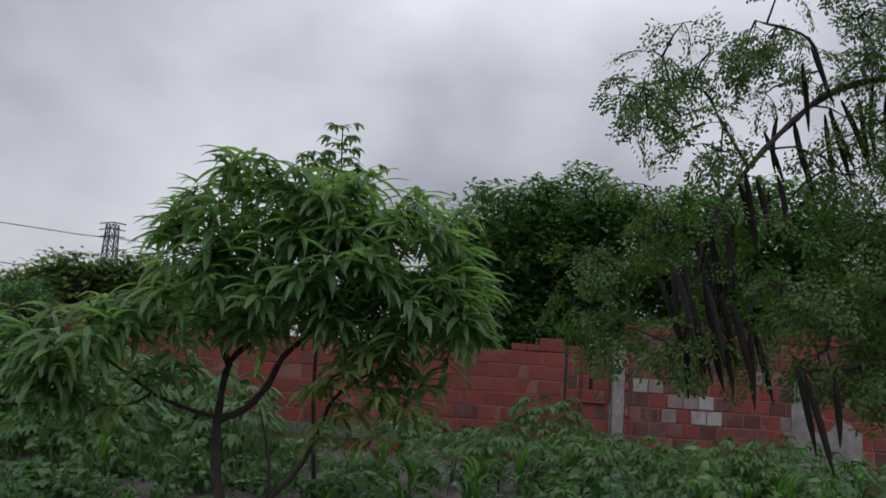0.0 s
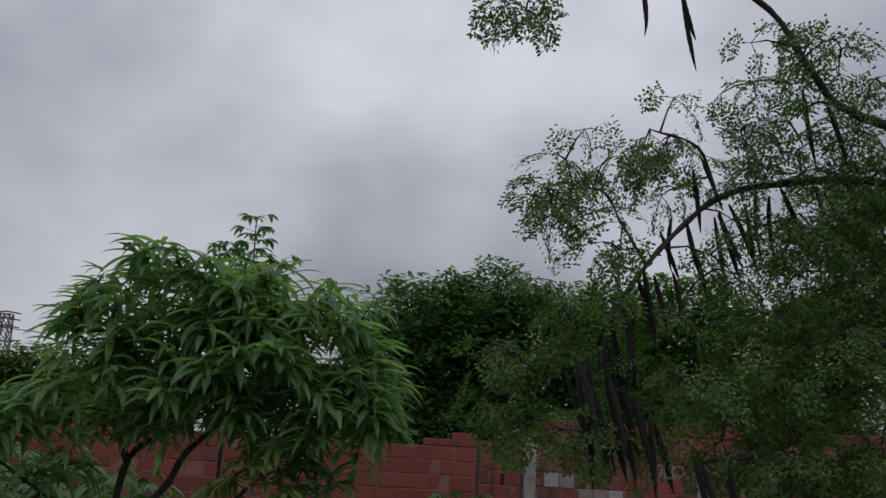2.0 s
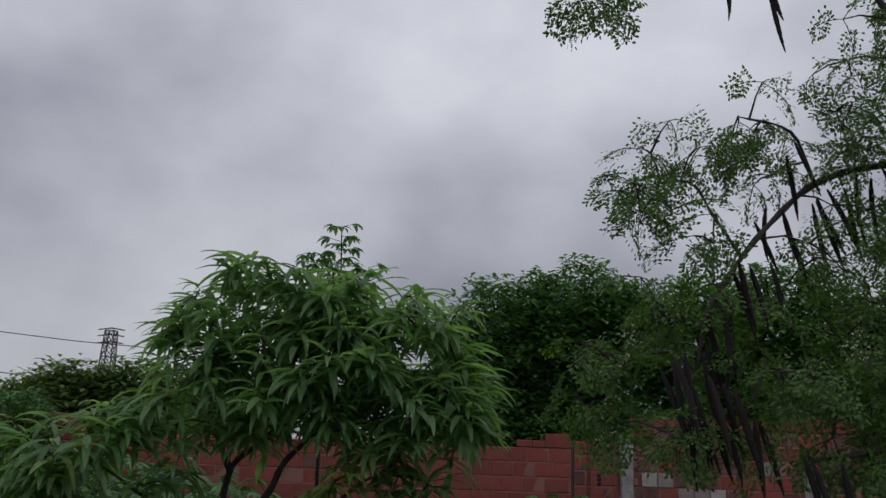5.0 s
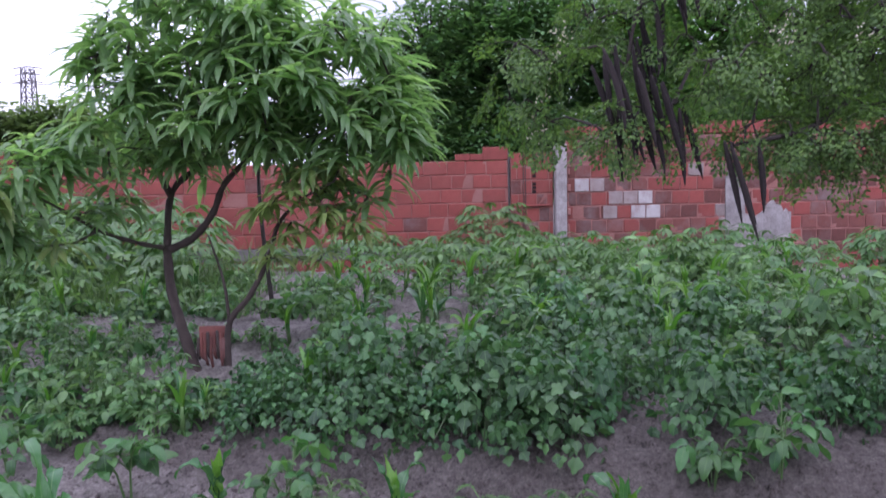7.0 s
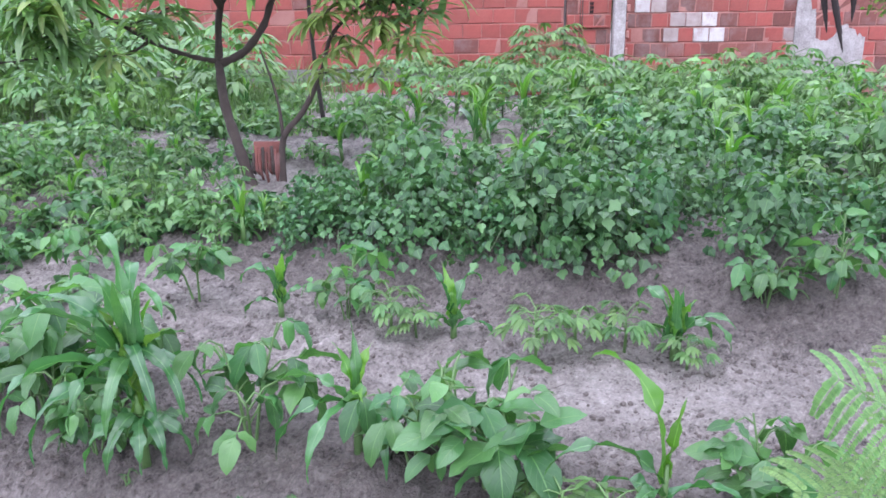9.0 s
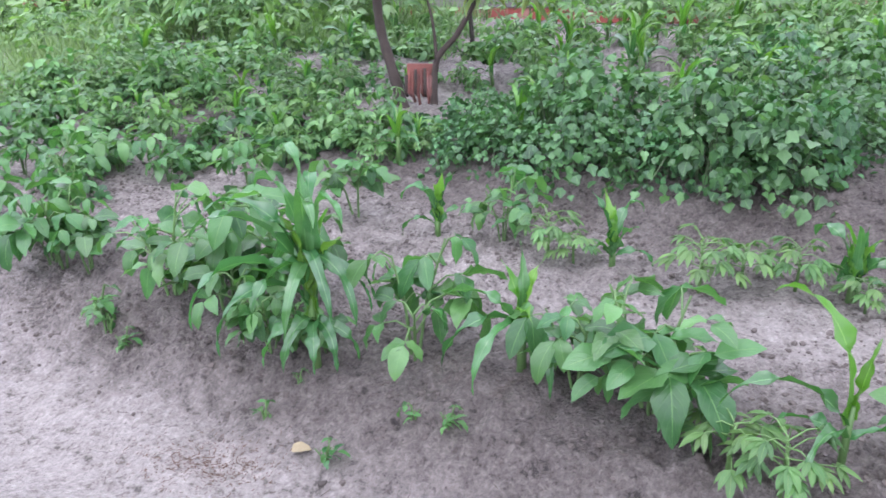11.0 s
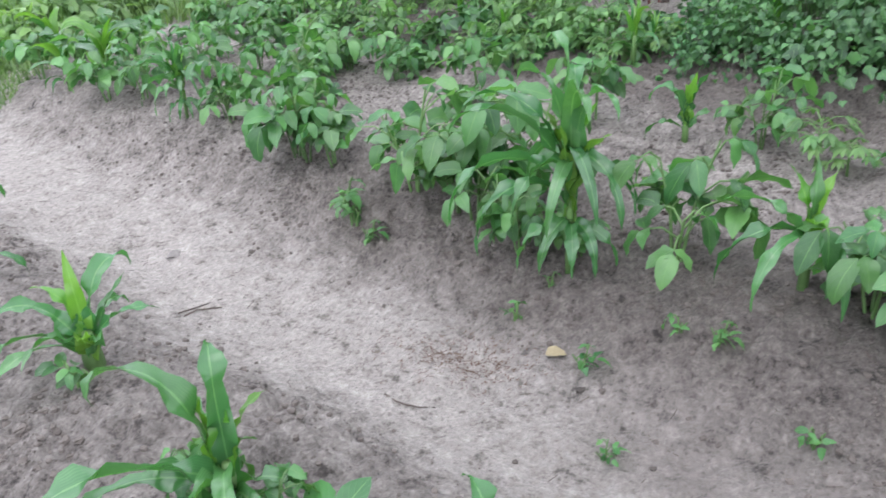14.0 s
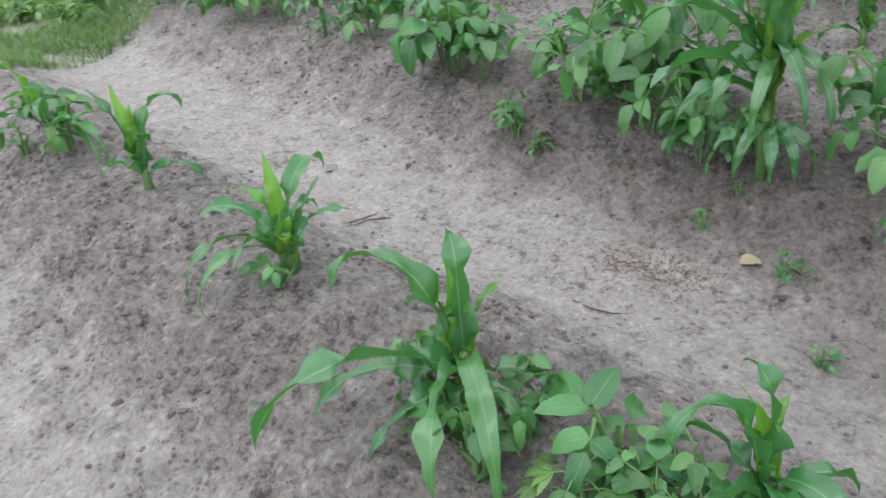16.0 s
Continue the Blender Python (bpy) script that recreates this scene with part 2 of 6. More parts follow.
LEAF_MAIZE = leaf_material("maize_leaf", (0.030, 0.115, 0.035), (0.082, 0.238, 0.074), (0.12, 0.27, 0.09), 0.24, 0.38, 1.0, 0.07, 0.75, 0.4)
LEAF_MAIZE_NEW = leaf_material("young_maize_leaf", (0.068, 0.205, 0.024), (0.135, 0.32, 0.045), (0.17, 0.36, 0.07), 0.3, 0.45, 1.0, 0.07, 0.65, 0.3)
LEAF_BEAN = leaf_material("bean_leaf", (0.026, 0.104, 0.032), (0.100, 0.258, 0.076), (0.12, 0.26, 0.08), 0.32, 0.40, 6.0, 0.045, 0.6)
LEAF_BUSH = leaf_material("groundnut_leaf", (0.038, 0.125, 0.040), (0.180, 0.355, 0.125), (0.15, 0.28, 0.09), 0.4, 0.42, 5.0, 0.05)
LEAF_CASSAVA = leaf_material("cassava_leaf", (0.045, 0.130, 0.036), (0.130, 0.270, 0.078), (0.15, 0.26, 0.09), 0.45, 0.4, 8.0, 0.07)
LEAF_VINE = leaf_material("sweet_potato_leaf", (0.011, 0.055, 0.020), (0.095, 0.248, 0.084), (0.10, 0.21, 0.07), 0.46, 0.34, 5.0, 0.05)
LEAF_FERN = leaf_material("acacia_leaflet", (0.085, 0.19, 0.055), (0.155, 0.29, 0.085), (0.22, 0.36, 0.12), 0.5, 0.35, 2.0, 0.06)
# groundnut green made paler, so the haze over the weeds is in the colour
LEAF_WEED_HAZED = leaf_material("hazed_weed_leaf", (0.075, 0.180, 0.060), (0.210, 0.370, 0.125), (0.18, 0.30, 0.11), 0.4, 0.45, 5.0, 0.05)
LEAF_GRASS = leaf_material("grass_blade", (0.048, 0.125, 0.036), (0.140, 0.255, 0.080), (0.17, 0.24, 0.08), 0.5, 0.4, 1.0, 0.05)


def soil_material():
    m, n, l, bsdf = shader("sandy_garden_soil")
    fine, mid, big = tex_noise(n, l, 48.0, 8.0, 0.75), tex_noise(n, l, 11.0, 6.0, 0.65), tex_noise(n, l, 1.3, 4.0, 0.5)
    att = n.new("ShaderNodeAttribute")
    att.attribute_name = "sand"
    damp = ramp(n, [(0.40, (0.046, 0.038, 0.034)), (0.455, (0.165, 0.144, 0.131)), (0.53, (0.232, 0.206, 0.188)), (0.60, (0.310, 0.281, 0.257))])
    sand = ramp(n, [(0.38, (0.110, 0.098, 0.086)), (0.45, (0.288, 0.259, 0.237)), (0.54, (0.354, 0.321, 0.296)), (0.62, (0.43, 0.395, 0.366))])
    blend = n.new("ShaderNodeMix")
    blend.inputs["Factor"].default_value = 0.6
    l.new(mid.outputs["Fac"], blend.inputs["A"])
    l.new(fine.outputs["Fac"], blend.inputs["B"])
    l.new(blend.outputs["Result"], damp.inputs["Fac"])
    l.new(blend.outputs["Result"], sand.inputs["Fac"])
    edge, mr = n.new("ShaderNodeMath"), n.new("ShaderNodeMapRange")
    edge.operation = "MULTIPLY_ADD"
    edge.inputs[1].default_value = 0.7
    l.new(mid.outputs["Fac"], edge.inputs[0])
    l.new(att.outputs["Fac"], edge.inputs[2])
    mr.inputs["From Min"].default_value, mr.inputs["From Max"].default_value = 0.45, 1.25
    l.new(edge.outputs["Value"], mr.inputs["Value"])
    base = mixed(n, l, damp.outputs["Color"], sand.outputs["Color"], mr.outputs["Result"])
    # dark specks in the colour imitate tiny shadows between soil lumps
    specks = tex_noise(n, l, 37.0, 4.0, 0.6)
    dots = n.new("ShaderNodeMapRange")
    dots.inputs["From Min"].default_value, dots.inputs["From Max"].default_value = 0.60, 0.68
    dots.inputs["To Min"].default_value, dots.inputs["To Max"].default_value = 0.0, 1.0
    l.new(specks.outputs["Fac"], dots.inputs["Value"])
    gate = n.new("ShaderNodeMath")
    gate.operation = "MULTIPLY"
    l.new(dots.outputs["Result"], gate.inputs[0])
    l.new(big.outputs["Fac"], gate.inputs[1])
    base = mixed(n, l, base, (0.06, 0.045, 0.038), gate.outputs["Value"])
    crumb, part_of, tint = n.new("ShaderNodeTexVoronoi"), n.new("ShaderNodeTexCoord"), n.new("ShaderNodeMapRange")
    crumb.inputs["Scale"].default_value = 85.0
    tint.inputs["To Min"].default_value, tint.inputs["To Max"].default_value = 0.72, 1.18
    l.new(part_of.outputs["Object"], crumb.inputs["Vector"])
    l.new(crumb.outputs["Color"], tint.inputs["Value"])
    base = mixed(n, l, base, mixed(n, l, base, tint.outputs["Result"], 1.0, "MULTIPLY"), 0.75)
    # multiplies the base colour darker where the flank attribute is high
    wet, deepen = n.new("ShaderNodeAttribute"), n.new("ShaderNodeMath")
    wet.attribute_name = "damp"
    deepen.operation = "MULTIPLY"
    deepen.inputs[1].default_value = 0.8
    l.new(wet.outputs["Fac"], deepen.inputs[0])
    base = mixed(n, l, base, mixed(n, l, base, (0.50, 0.475, 0.465), 1.0, "MULTIPLY"), deepen.outputs["Value"])
    l.new(base, bsdf.inputs["Base Color"])
    bsdf.inputs["Roughness"].default_value = 0.93
    hgt = n.new("ShaderNodeMix")
    hgt.inputs["Factor"].default_value = 0.3
    l.new(fine.outputs["Fac"], hgt.inputs["A"])
    l.new(crumb.outputs["Distance"], hgt.inputs["B"])
    bump(n, l, bsdf, hgt.outputs["Result"], 1.0, 0.038)
    return m


MAT_SOIL = soil_material()


# ---- mesh tools ----
class Geo:
    """Collects vertices, faces and one uv per vertex, and makes a mesh of them."""

    def __init__(self):
        self.v, self.f, self.uv = [], [], []

    def add(self, verts, faces, uvs=None):
        k = len(self.v)
        self.v += [tuple(p) for p in verts]
        self.f += [tuple(k + i for i in f) for f in faces]
        self.uv += list(uvs) if uvs is not None else [(0.0, 0.5)] * len(verts)
        return self

    def mesh(self, name, material, smooth=True):
        me = bpy.data.meshes.new(name)
        me.from_pydata(self.v, [], self.f)
        layer = me.uv_layers.new(name="UVMap")
        idx = np.empty(len(me.loops), np.int32)
        me.loops.foreach_get("vertex_index", idx)
        layer.data.foreach_set("uv", np.array(self.uv, np.float32)[idx].ravel())
        if smooth:
            me.polygons.foreach_set("use_smooth", np.ones(len(me.polygons), bool))
        me.materials.append(material)
        me.update()
        return me


def profile(kind, s):
    if kind == "lance":
        return math.sin(math.pi * min(1, s) ** 0.8) ** 0.85 + 0.02
    if kind == "maize":
        return min(1.0, 0.55 + 1.8 * s) * (1 - s**2.6) + 0.01
    if kind == "broad":
        return min(1.0, 0.6 + 1.4 * s) * (1 - s**7) * (1 - 0.15 * s) + 0.01
    if kind == "ovate":
        return 2.05 * (max(s, 1e-4) ** 0.45) * (1 - s) ** 0.85 * 0.95 + 0.01
    if kind == "blade":
        return (1 - s) ** 0.7 + 0.02
    return math.sin(math.pi * s) + 0.03


def leaf(geo, p, az, el, length, width, bend, n=4, kind="lance", fold=0.25, twist=0.0, wavy=0.0, rng=random, late=1.0, curl=0.0):
    """A leaf as a strip three points wide that starts at p, heads for az, el (radians) and bends down."""
    pos, verts, uvs = Vector(p), [], []
    phase, start = rng.uniform(0, 6.28), az
    for i in range(n + 1):
        s = i / n
        e, az = el - bend * s**late, start + curl * s * s
        d = Vector((math.cos(e) * math.cos(az), math.cos(e) * math.sin(az), math.sin(e)))
        side = Vector((-math.sin(az), math.cos(az), 0))
        nrm = d.cross(side)
        a = twist * (0.35 + 0.65 * s)
        side, nrm = side * math.cos(a) + nrm * math.sin(a), nrm * math.cos(a) - side * math.sin(a)
        w = width / 2 * profile(kind, s)
        lift = w * fold
        ripple = wavy * w * (math.sin(phase + s * 13) + 0.6 * math.sin(2.3 * phase + s * 29))
        verts += [pos + side * w + nrm * (lift + ripple), pos, pos - side * w + nrm * (lift - ripple)]
        uvs += [(s, 0.0), (s, 0.5), (s, 1.0)]
        pos = pos + d * (length / n)
    faces = []
    for i in range(n):
        k = 3 * i
        faces += [(k, k + 1, k + 4, k + 3), (k + 1, k + 2, k + 5, k + 4)]
    geo.add(verts, faces, uvs)
    return pos


def rhomb(geo, p, d, side, length, width):
    """A leaflet of six points, with a crease along its middle."""
    up = d.cross(side) * (width * 0.12)
    geo.add([p, p + d * length * 0.4 + side * width / 2 + up, p + d * length * 0.8 + side * width * 0.34 + up, p + d * length,
             p + d * length * 0.8 - side * width * 0.34 + up, p + d * length * 0.4 - side * width / 2 + up],
            [(0, 1, 2, 3), (0, 3, 4, 5)], [(0, 0.5), (0.4, 0), (0.8, 0.2), (1, 0.5), (0.8, 0.8), (0.4, 1)])


def lobed(geo, p, az, tilt, size, rng, lobes=5, roll=0.0):
    """A broad heart-shaped leaf with shallow points round its rim, tilted and cupped."""
    a = Vector((math.cos(az) * math.cos(tilt), math.sin(az) * math.cos(tilt), math.sin(tilt)))
    b = Vector((-math.sin(az), math.cos(az), 0))
    nrm = a.cross(b)
    b, nrm = b * math.cos(roll) + nrm * math.sin(roll), nrm * math.cos(roll) - b * math.sin(roll)
    verts, uvs, faces, count = [Vector(p)], [(0.0, 0.5)], [], 21
    crease, droop = rng.uniform(-0.1, 0.6), rng.uniform(0.3, 1.0)
    for i in range(count):
        th = math.pi * (-0.93 + 1.86 * i / (count - 1))
        r = size * (0.38 + 0.16 * math.cos(th) + 0.15 * (abs(math.cos(lobes * th / 2)) ** 1.5 - 0.4)) * rng.uniform(0.95, 1.05)
        x, y = r * math.cos(th) + size * 0.16, r * math.sin(th)
        verts.append(Vector(p) + a * x + b * y + nrm * (crease * abs(y) - (x * x + 0.6 * y * y) / size * droop))
        uvs.append((0.5 + 0.5 * math.cos(th), 0.5 + 0.5 * math.sin(th)))
    for i in range(1, count):
        faces.append((0, i, i + 1))
    geo.add(verts, faces, uvs)


def tube(geo, points, radii, sides=7, cap=True):
    """A round rod along points, with a radius at each."""
    pts = [Vector(p) for p in points]
    verts, faces, ref = [], [], Vector((0.31, 0.17, 0.93))
    for i, p in enumerate(pts):
        d = (pts[min(i + 1, len(pts) - 1)] - pts[max(i - 1, 0)]).normalized()
        a = d.cross(ref)
        a = a.normalized() if a.length > 1e-4 else Vector((1, 0, 0))
        b = d.cross(a)
        for k in range(sides):
            t = 2 * math.pi * k / sides
            verts.append(p + (a * math.cos(t) + b * math.sin(t)) * radii[i])
    for i in range(len(pts) - 1):
        for k in range(sides):
            q, r = i * sides + k, i * sides + (k + 1) % sides
            faces.append((q, r, r + sides, q + sides))
    if cap:
        faces += [tuple(range(sides - 1, -1, -1)), tuple(range((len(pts) - 1) * sides, len(pts) * sides))]
    geo.add(verts, faces)


def smooth_line(points, steps=5):
    """A Catmull-Rom line through the points."""
    pts = [Vector(p) for p in points]
    pts = [pts[0] * 2 - pts[1], *pts, pts[-1] * 2 - pts[-2]]
    out = []
    for i in range(1, len(pts) - 2):
        p0, p1, p2, p3 = pts[i - 1 : i + 3]
        for k in range(steps):
            t = k / steps
            out.append(0.5 * (2 * p1 + (p2 - p0) * t + (2 * p0 - 5 * p1 + 4 * p2 - p3) * t * t + (3 * p1 - p0 - 3 * p2 + p3) * t**3))
    return out + [pts[-2]]


def thing(name, place, label, category, group="", turn=0.0, size=1.0):
    ob = new(name)
    ob.empty_display_size = 0.05
    ob.matrix_basis = pose(*place, 0, 0, turn)
    ob.scale = (size,) * 3
    return tagged(ob, label, category, group)


def part(name, geo, material, parent, label="", smooth=True):
    ob = new(name, geo.mesh(name, material, smooth) if isinstance(geo, Geo) else geo)
    ob.parent = parent
    return tagged(ob, label)


def block(geo, x0, x1, y0, y1, z0, z1, rng=None, jitter=0.0, bevel=0.004):
    """A box whose front (-y) edges are rounded off, slightly uneven."""
    j = (lambda: rng.uniform(-jitter, jitter)) if rng else (lambda: 0.0)
    b = bevel
    front = [(x0 + b + j(), y0 + j(), z0 + b + j()), (x1 - b + j(), y0 + j(), z0 + b + j()), (x1 - b + j(), y0 + j(), z1 - b + j()), (x0 + b + j(), y0 + j(), z1 - b + j())]
    mid = [(x0, y0 + b * 1.4, z0), (x1, y0 + b * 1.4, z0), (x1, y0 + b * 1.4, z1), (x0, y0 + b * 1.4, z1)]
    back = [(x0, y1, z0), (x1, y1, z0), (x1, y1, z1), (x0, y1, z1)]
    faces = [(0, 1, 2, 3), (11, 10, 9, 8)]
    for k in range(4):
        m = (k + 1) % 4
        faces += [(4 + k, 4 + m, m, k), (8 + k, 8 + m, 4 + m, 4 + k)]
    geo.add(front + mid + back, faces)


# ---- the ground: raised beds and furrows ----
BED_V = [-3, -0.6, 0.0, 0.25, 0.5, 0.72, 0.9, 1.12, 1.3, 1.6, 1.75, 1.95, 2.2, 2.6, 3.0, 3.4, 3.58, 3.8, 4.15, 4.6, 4.85, 5.1, 5.4, 5.8, 6.2, 6.6, 7.0, 7.4, 7.9, 8.4, 8.8, 9.3, 9.8, 10.3, 12.5, 15]
BED_H = [0, -0.04, -0.04, 0.0, 0.12, 0.15, 0.12, -0.01, -0.04, -0.04, 0.0, 0.12, 0.17, 0.15, 0.17, 0.18, 0.2, 0.34, 0.42, 0.36, 0.29, 0.25, 0.26, 0.36, 0.36, 0.24, 0.24, 0.34, 0.34, 0.2, 0.2, 0.3, 0.28, 0.12, 0.05, 0.0]


def ease(a, b, x):
    t = min(1.0, max(0.0, (x - a) / (b - a)))
    return t * t * (3 - 2 * t)


def bed_v(x, y):
    wander = 0.07 * noise.noise((x * 0.7, y * 0.7, 3.1)) + 0.03 * noise.noise((x * 2.3, y * 2.3, 7.7))
    return 0.35 * x + 0.94 * y + wander


def ground_z(x, y, rough=True):
    v = bed_v(x, y)
    near = min(1.0, max(0.0, 1 - max(abs(x) - 40, abs(y) - 40) / 60))
    h = sum(float(np.interp(v + k, BED_V, BED_H)) for k in (-0.05, 0, 0.05)) / 3
    h -= 0.13 * ease(3.5, 3.9, v) * (1 - ease(4.5, 4.9, v)) * (1 - ease(-0.6, 0.3, x))
    side = ease(-6.2, -4.2, x) * (1 - ease(7.0, 10.0, x))
    h = h * side
    if rough:
        h += 0.022 * noise.noise((x * 3.1, y * 3.1, 0.5)) * near
        if abs(x) < 7 and -1 < y < 12:
            tame = 1 - 0.65 * sand_at(x, y)
            near_lump = noise.voronoi((x * 24 + 1.5 * noise.noise((x * 9, y * 9, 3.3)), y * 24, 0.4))[0][0]
            small_lump = noise.voronoi((x * 43, y * 43, 1.4))[0][0]
            clod = tame * (0.45 + 0.9 * max(0.0, noise.noise((x * 1.7, y * 1.7, 17.5)) + 0.35))
            h += (0.050 * max(0.0, 0.55 - near_lump) + 0.020 * max(0.0, 0.5 - small_lump)) * clod
            h += 0.016 * noise.noise((x * 8, y * 8, 1.5)) + (0.034 * abs(noise.noise((x * 17, y * 17, 2.5))) + 0.024 * noise.noise((x * 31, y * 31, 5.5))) * tame * (0.6 + 0.8 * abs(noise.noise((x * 2.1, y * 2.1, 12.5))))
    return h


def sand_at(x, y):
    """How far the soil is pale, washed sand (1) or dark, damp bed soil (0)."""
    v = bed_v(x, y)
    v += 0.10 * noise.noise((x * 5, y * 5, 4.0))
    a = ease(0.85, 1.25, v) * (1 - ease(1.45, 1.95, v))
    b = 1 - ease(-0.05, 0.45, v)
    c = ease(2.55, 2.8, v) * (1 - ease(3.1, 3.4, v)) * (0.30 + 0.5 * noise.noise((x * 1.7, y * 1.7, 9.0)))
    d = ease(4.8, 5.0, v) * (1 - ease(5.4, 5.6, v)) * 0.55
    return max(0.0, min(1.0, max(a, b, c, d, ease(9.9, 10.4, v) * 0.35, 1 - ease(-4.9, -4.2, x))))


def dark_flank_at(x, y):
    """How far the soil colour is darkened, patchily, on the flanks of the beds (1 most, 0 not at all)."""
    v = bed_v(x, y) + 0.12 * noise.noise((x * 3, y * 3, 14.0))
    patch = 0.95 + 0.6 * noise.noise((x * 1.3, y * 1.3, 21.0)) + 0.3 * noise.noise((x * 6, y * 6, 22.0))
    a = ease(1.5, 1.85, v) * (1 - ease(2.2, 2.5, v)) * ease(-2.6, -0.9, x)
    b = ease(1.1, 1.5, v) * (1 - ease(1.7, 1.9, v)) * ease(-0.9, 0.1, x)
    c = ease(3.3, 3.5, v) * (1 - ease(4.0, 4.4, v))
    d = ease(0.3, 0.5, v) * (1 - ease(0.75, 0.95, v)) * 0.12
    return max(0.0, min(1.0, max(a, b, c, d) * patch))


def steps(lo, hi, fine, near_lo, near_hi, grow):
    out, at, step = [], near_lo, fine
    while at < near_hi:
        out.append(at)
        at += fine
    while at < hi:
        out.append(at)
        step *= grow
        at += step
    out.append(hi)
    at, step = near_lo, fine
    while at > lo:
        step *= grow
        at -= step
        out.insert(0, max(at, lo))
    return out


def build_ground():
    xs, ys = steps(-700, 700, 0.014, -2.9, 1.5, 1.05), steps(-700, 900, 0.014, 0.7, 3.6, 1.04)
    verts, sand, damp = [], [], []
    for y in ys:
        for x in xs:
            verts.append((x, y, ground_z(x, y)))
            sand.append(sand_at(x, y))
            damp.append(dark_flank_at(x, y))
    w = len(xs)
    faces = [(j * w + i, j * w + i + 1, (j + 1) * w + i + 1, (j + 1) * w + i) for j in range(len(ys) - 1) for i in range(w - 1)]
    me = bpy.data.meshes.new("ground")
    me.from_pydata(verts, [], faces)
    me.attributes.new("sand", "FLOAT", "POINT").data.foreach_set("value", np.array(sand, np.float32))
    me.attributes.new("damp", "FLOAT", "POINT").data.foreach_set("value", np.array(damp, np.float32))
    me.polygons.foreach_set("use_smooth", np.ones(len(me.polygons), bool))
    me.materials.append(MAT_SOIL)
    tagged(new("ground", me), "grey-brown sandy garden soil heaped into raised beds with pale furrows", "ground", "", "structure")


build_ground()


def on_bed(v, s):
    """The place s metres along the bed line v (s grows to the right)."""
    return 0.35 * v + 0.937 * s, 0.94 * v - 0.349 * s


# ---- crops: each kind is built in a few shapes, which are then set out along the beds ----
def maize(rng, tall, leaves, spread=0.6, name="maize_plant", slim=1.0):
    ob = thing(name, (0, 0, 0), "young green maize plant with long arching leaves, growing in the soil", "maize plant", "maize plants")
    g = Geo()
    lean = Vector((rng.uniform(-0.05, 0.05), rng.uniform(-0.05, 0.05), 0))
    top = Vector((0, 0, tall * 0.45)) + lean
    tube(g, [(0, 0, -0.03), lean * 0.4 + Vector((0, 0, tall * 0.2)), top], [0.020, 0.018, 0.010], 8)
    part("stalk", g, MAT_STEM, ob)
    plane = rng.uniform(0, 3.14)
    for i in range(leaves):
        s = i / (leaves - 1)
        g = Geo()
        az = plane + (i % 2) * math.pi + rng.uniform(-spread, spread)
        base = Vector((0, 0, tall * (0.05 + 0.40 * s))) + lean * s
        size = tall * (0.62 + 0.30 * math.sin(math.pi * (0.2 + 0.6 * s))) * rng.uniform(0.85, 1.15)
        young = s > 0.78
        el = rng.uniform(1.3, 1.55) if s > 0.45 else rng.uniform(1.0, 1.35)
        size *= 1.0 if s > 0.35 else 0.78
        bend = rng.uniform(0.4, 2.2) if young else rng.uniform(2.3, 3.0)
        wide = slim * size * rng.uniform(0.135, 0.17) * (0.75 if young else 1.0)
        leaf(g, base, az, el, size * (0.66 if young else 1.0), wide, bend, 13, "maize", 0.22, rng.uniform(-1.2, 1.2), 0.2, rng, 2.4 if s > 0.45 else 1.2, rng.uniform(-1.0, 1.0))
        part("leaf", g, LEAF_MAIZE_NEW if s > 0.5 else LEAF_MAIZE, ob)
    return ob


GEO_OF = {}


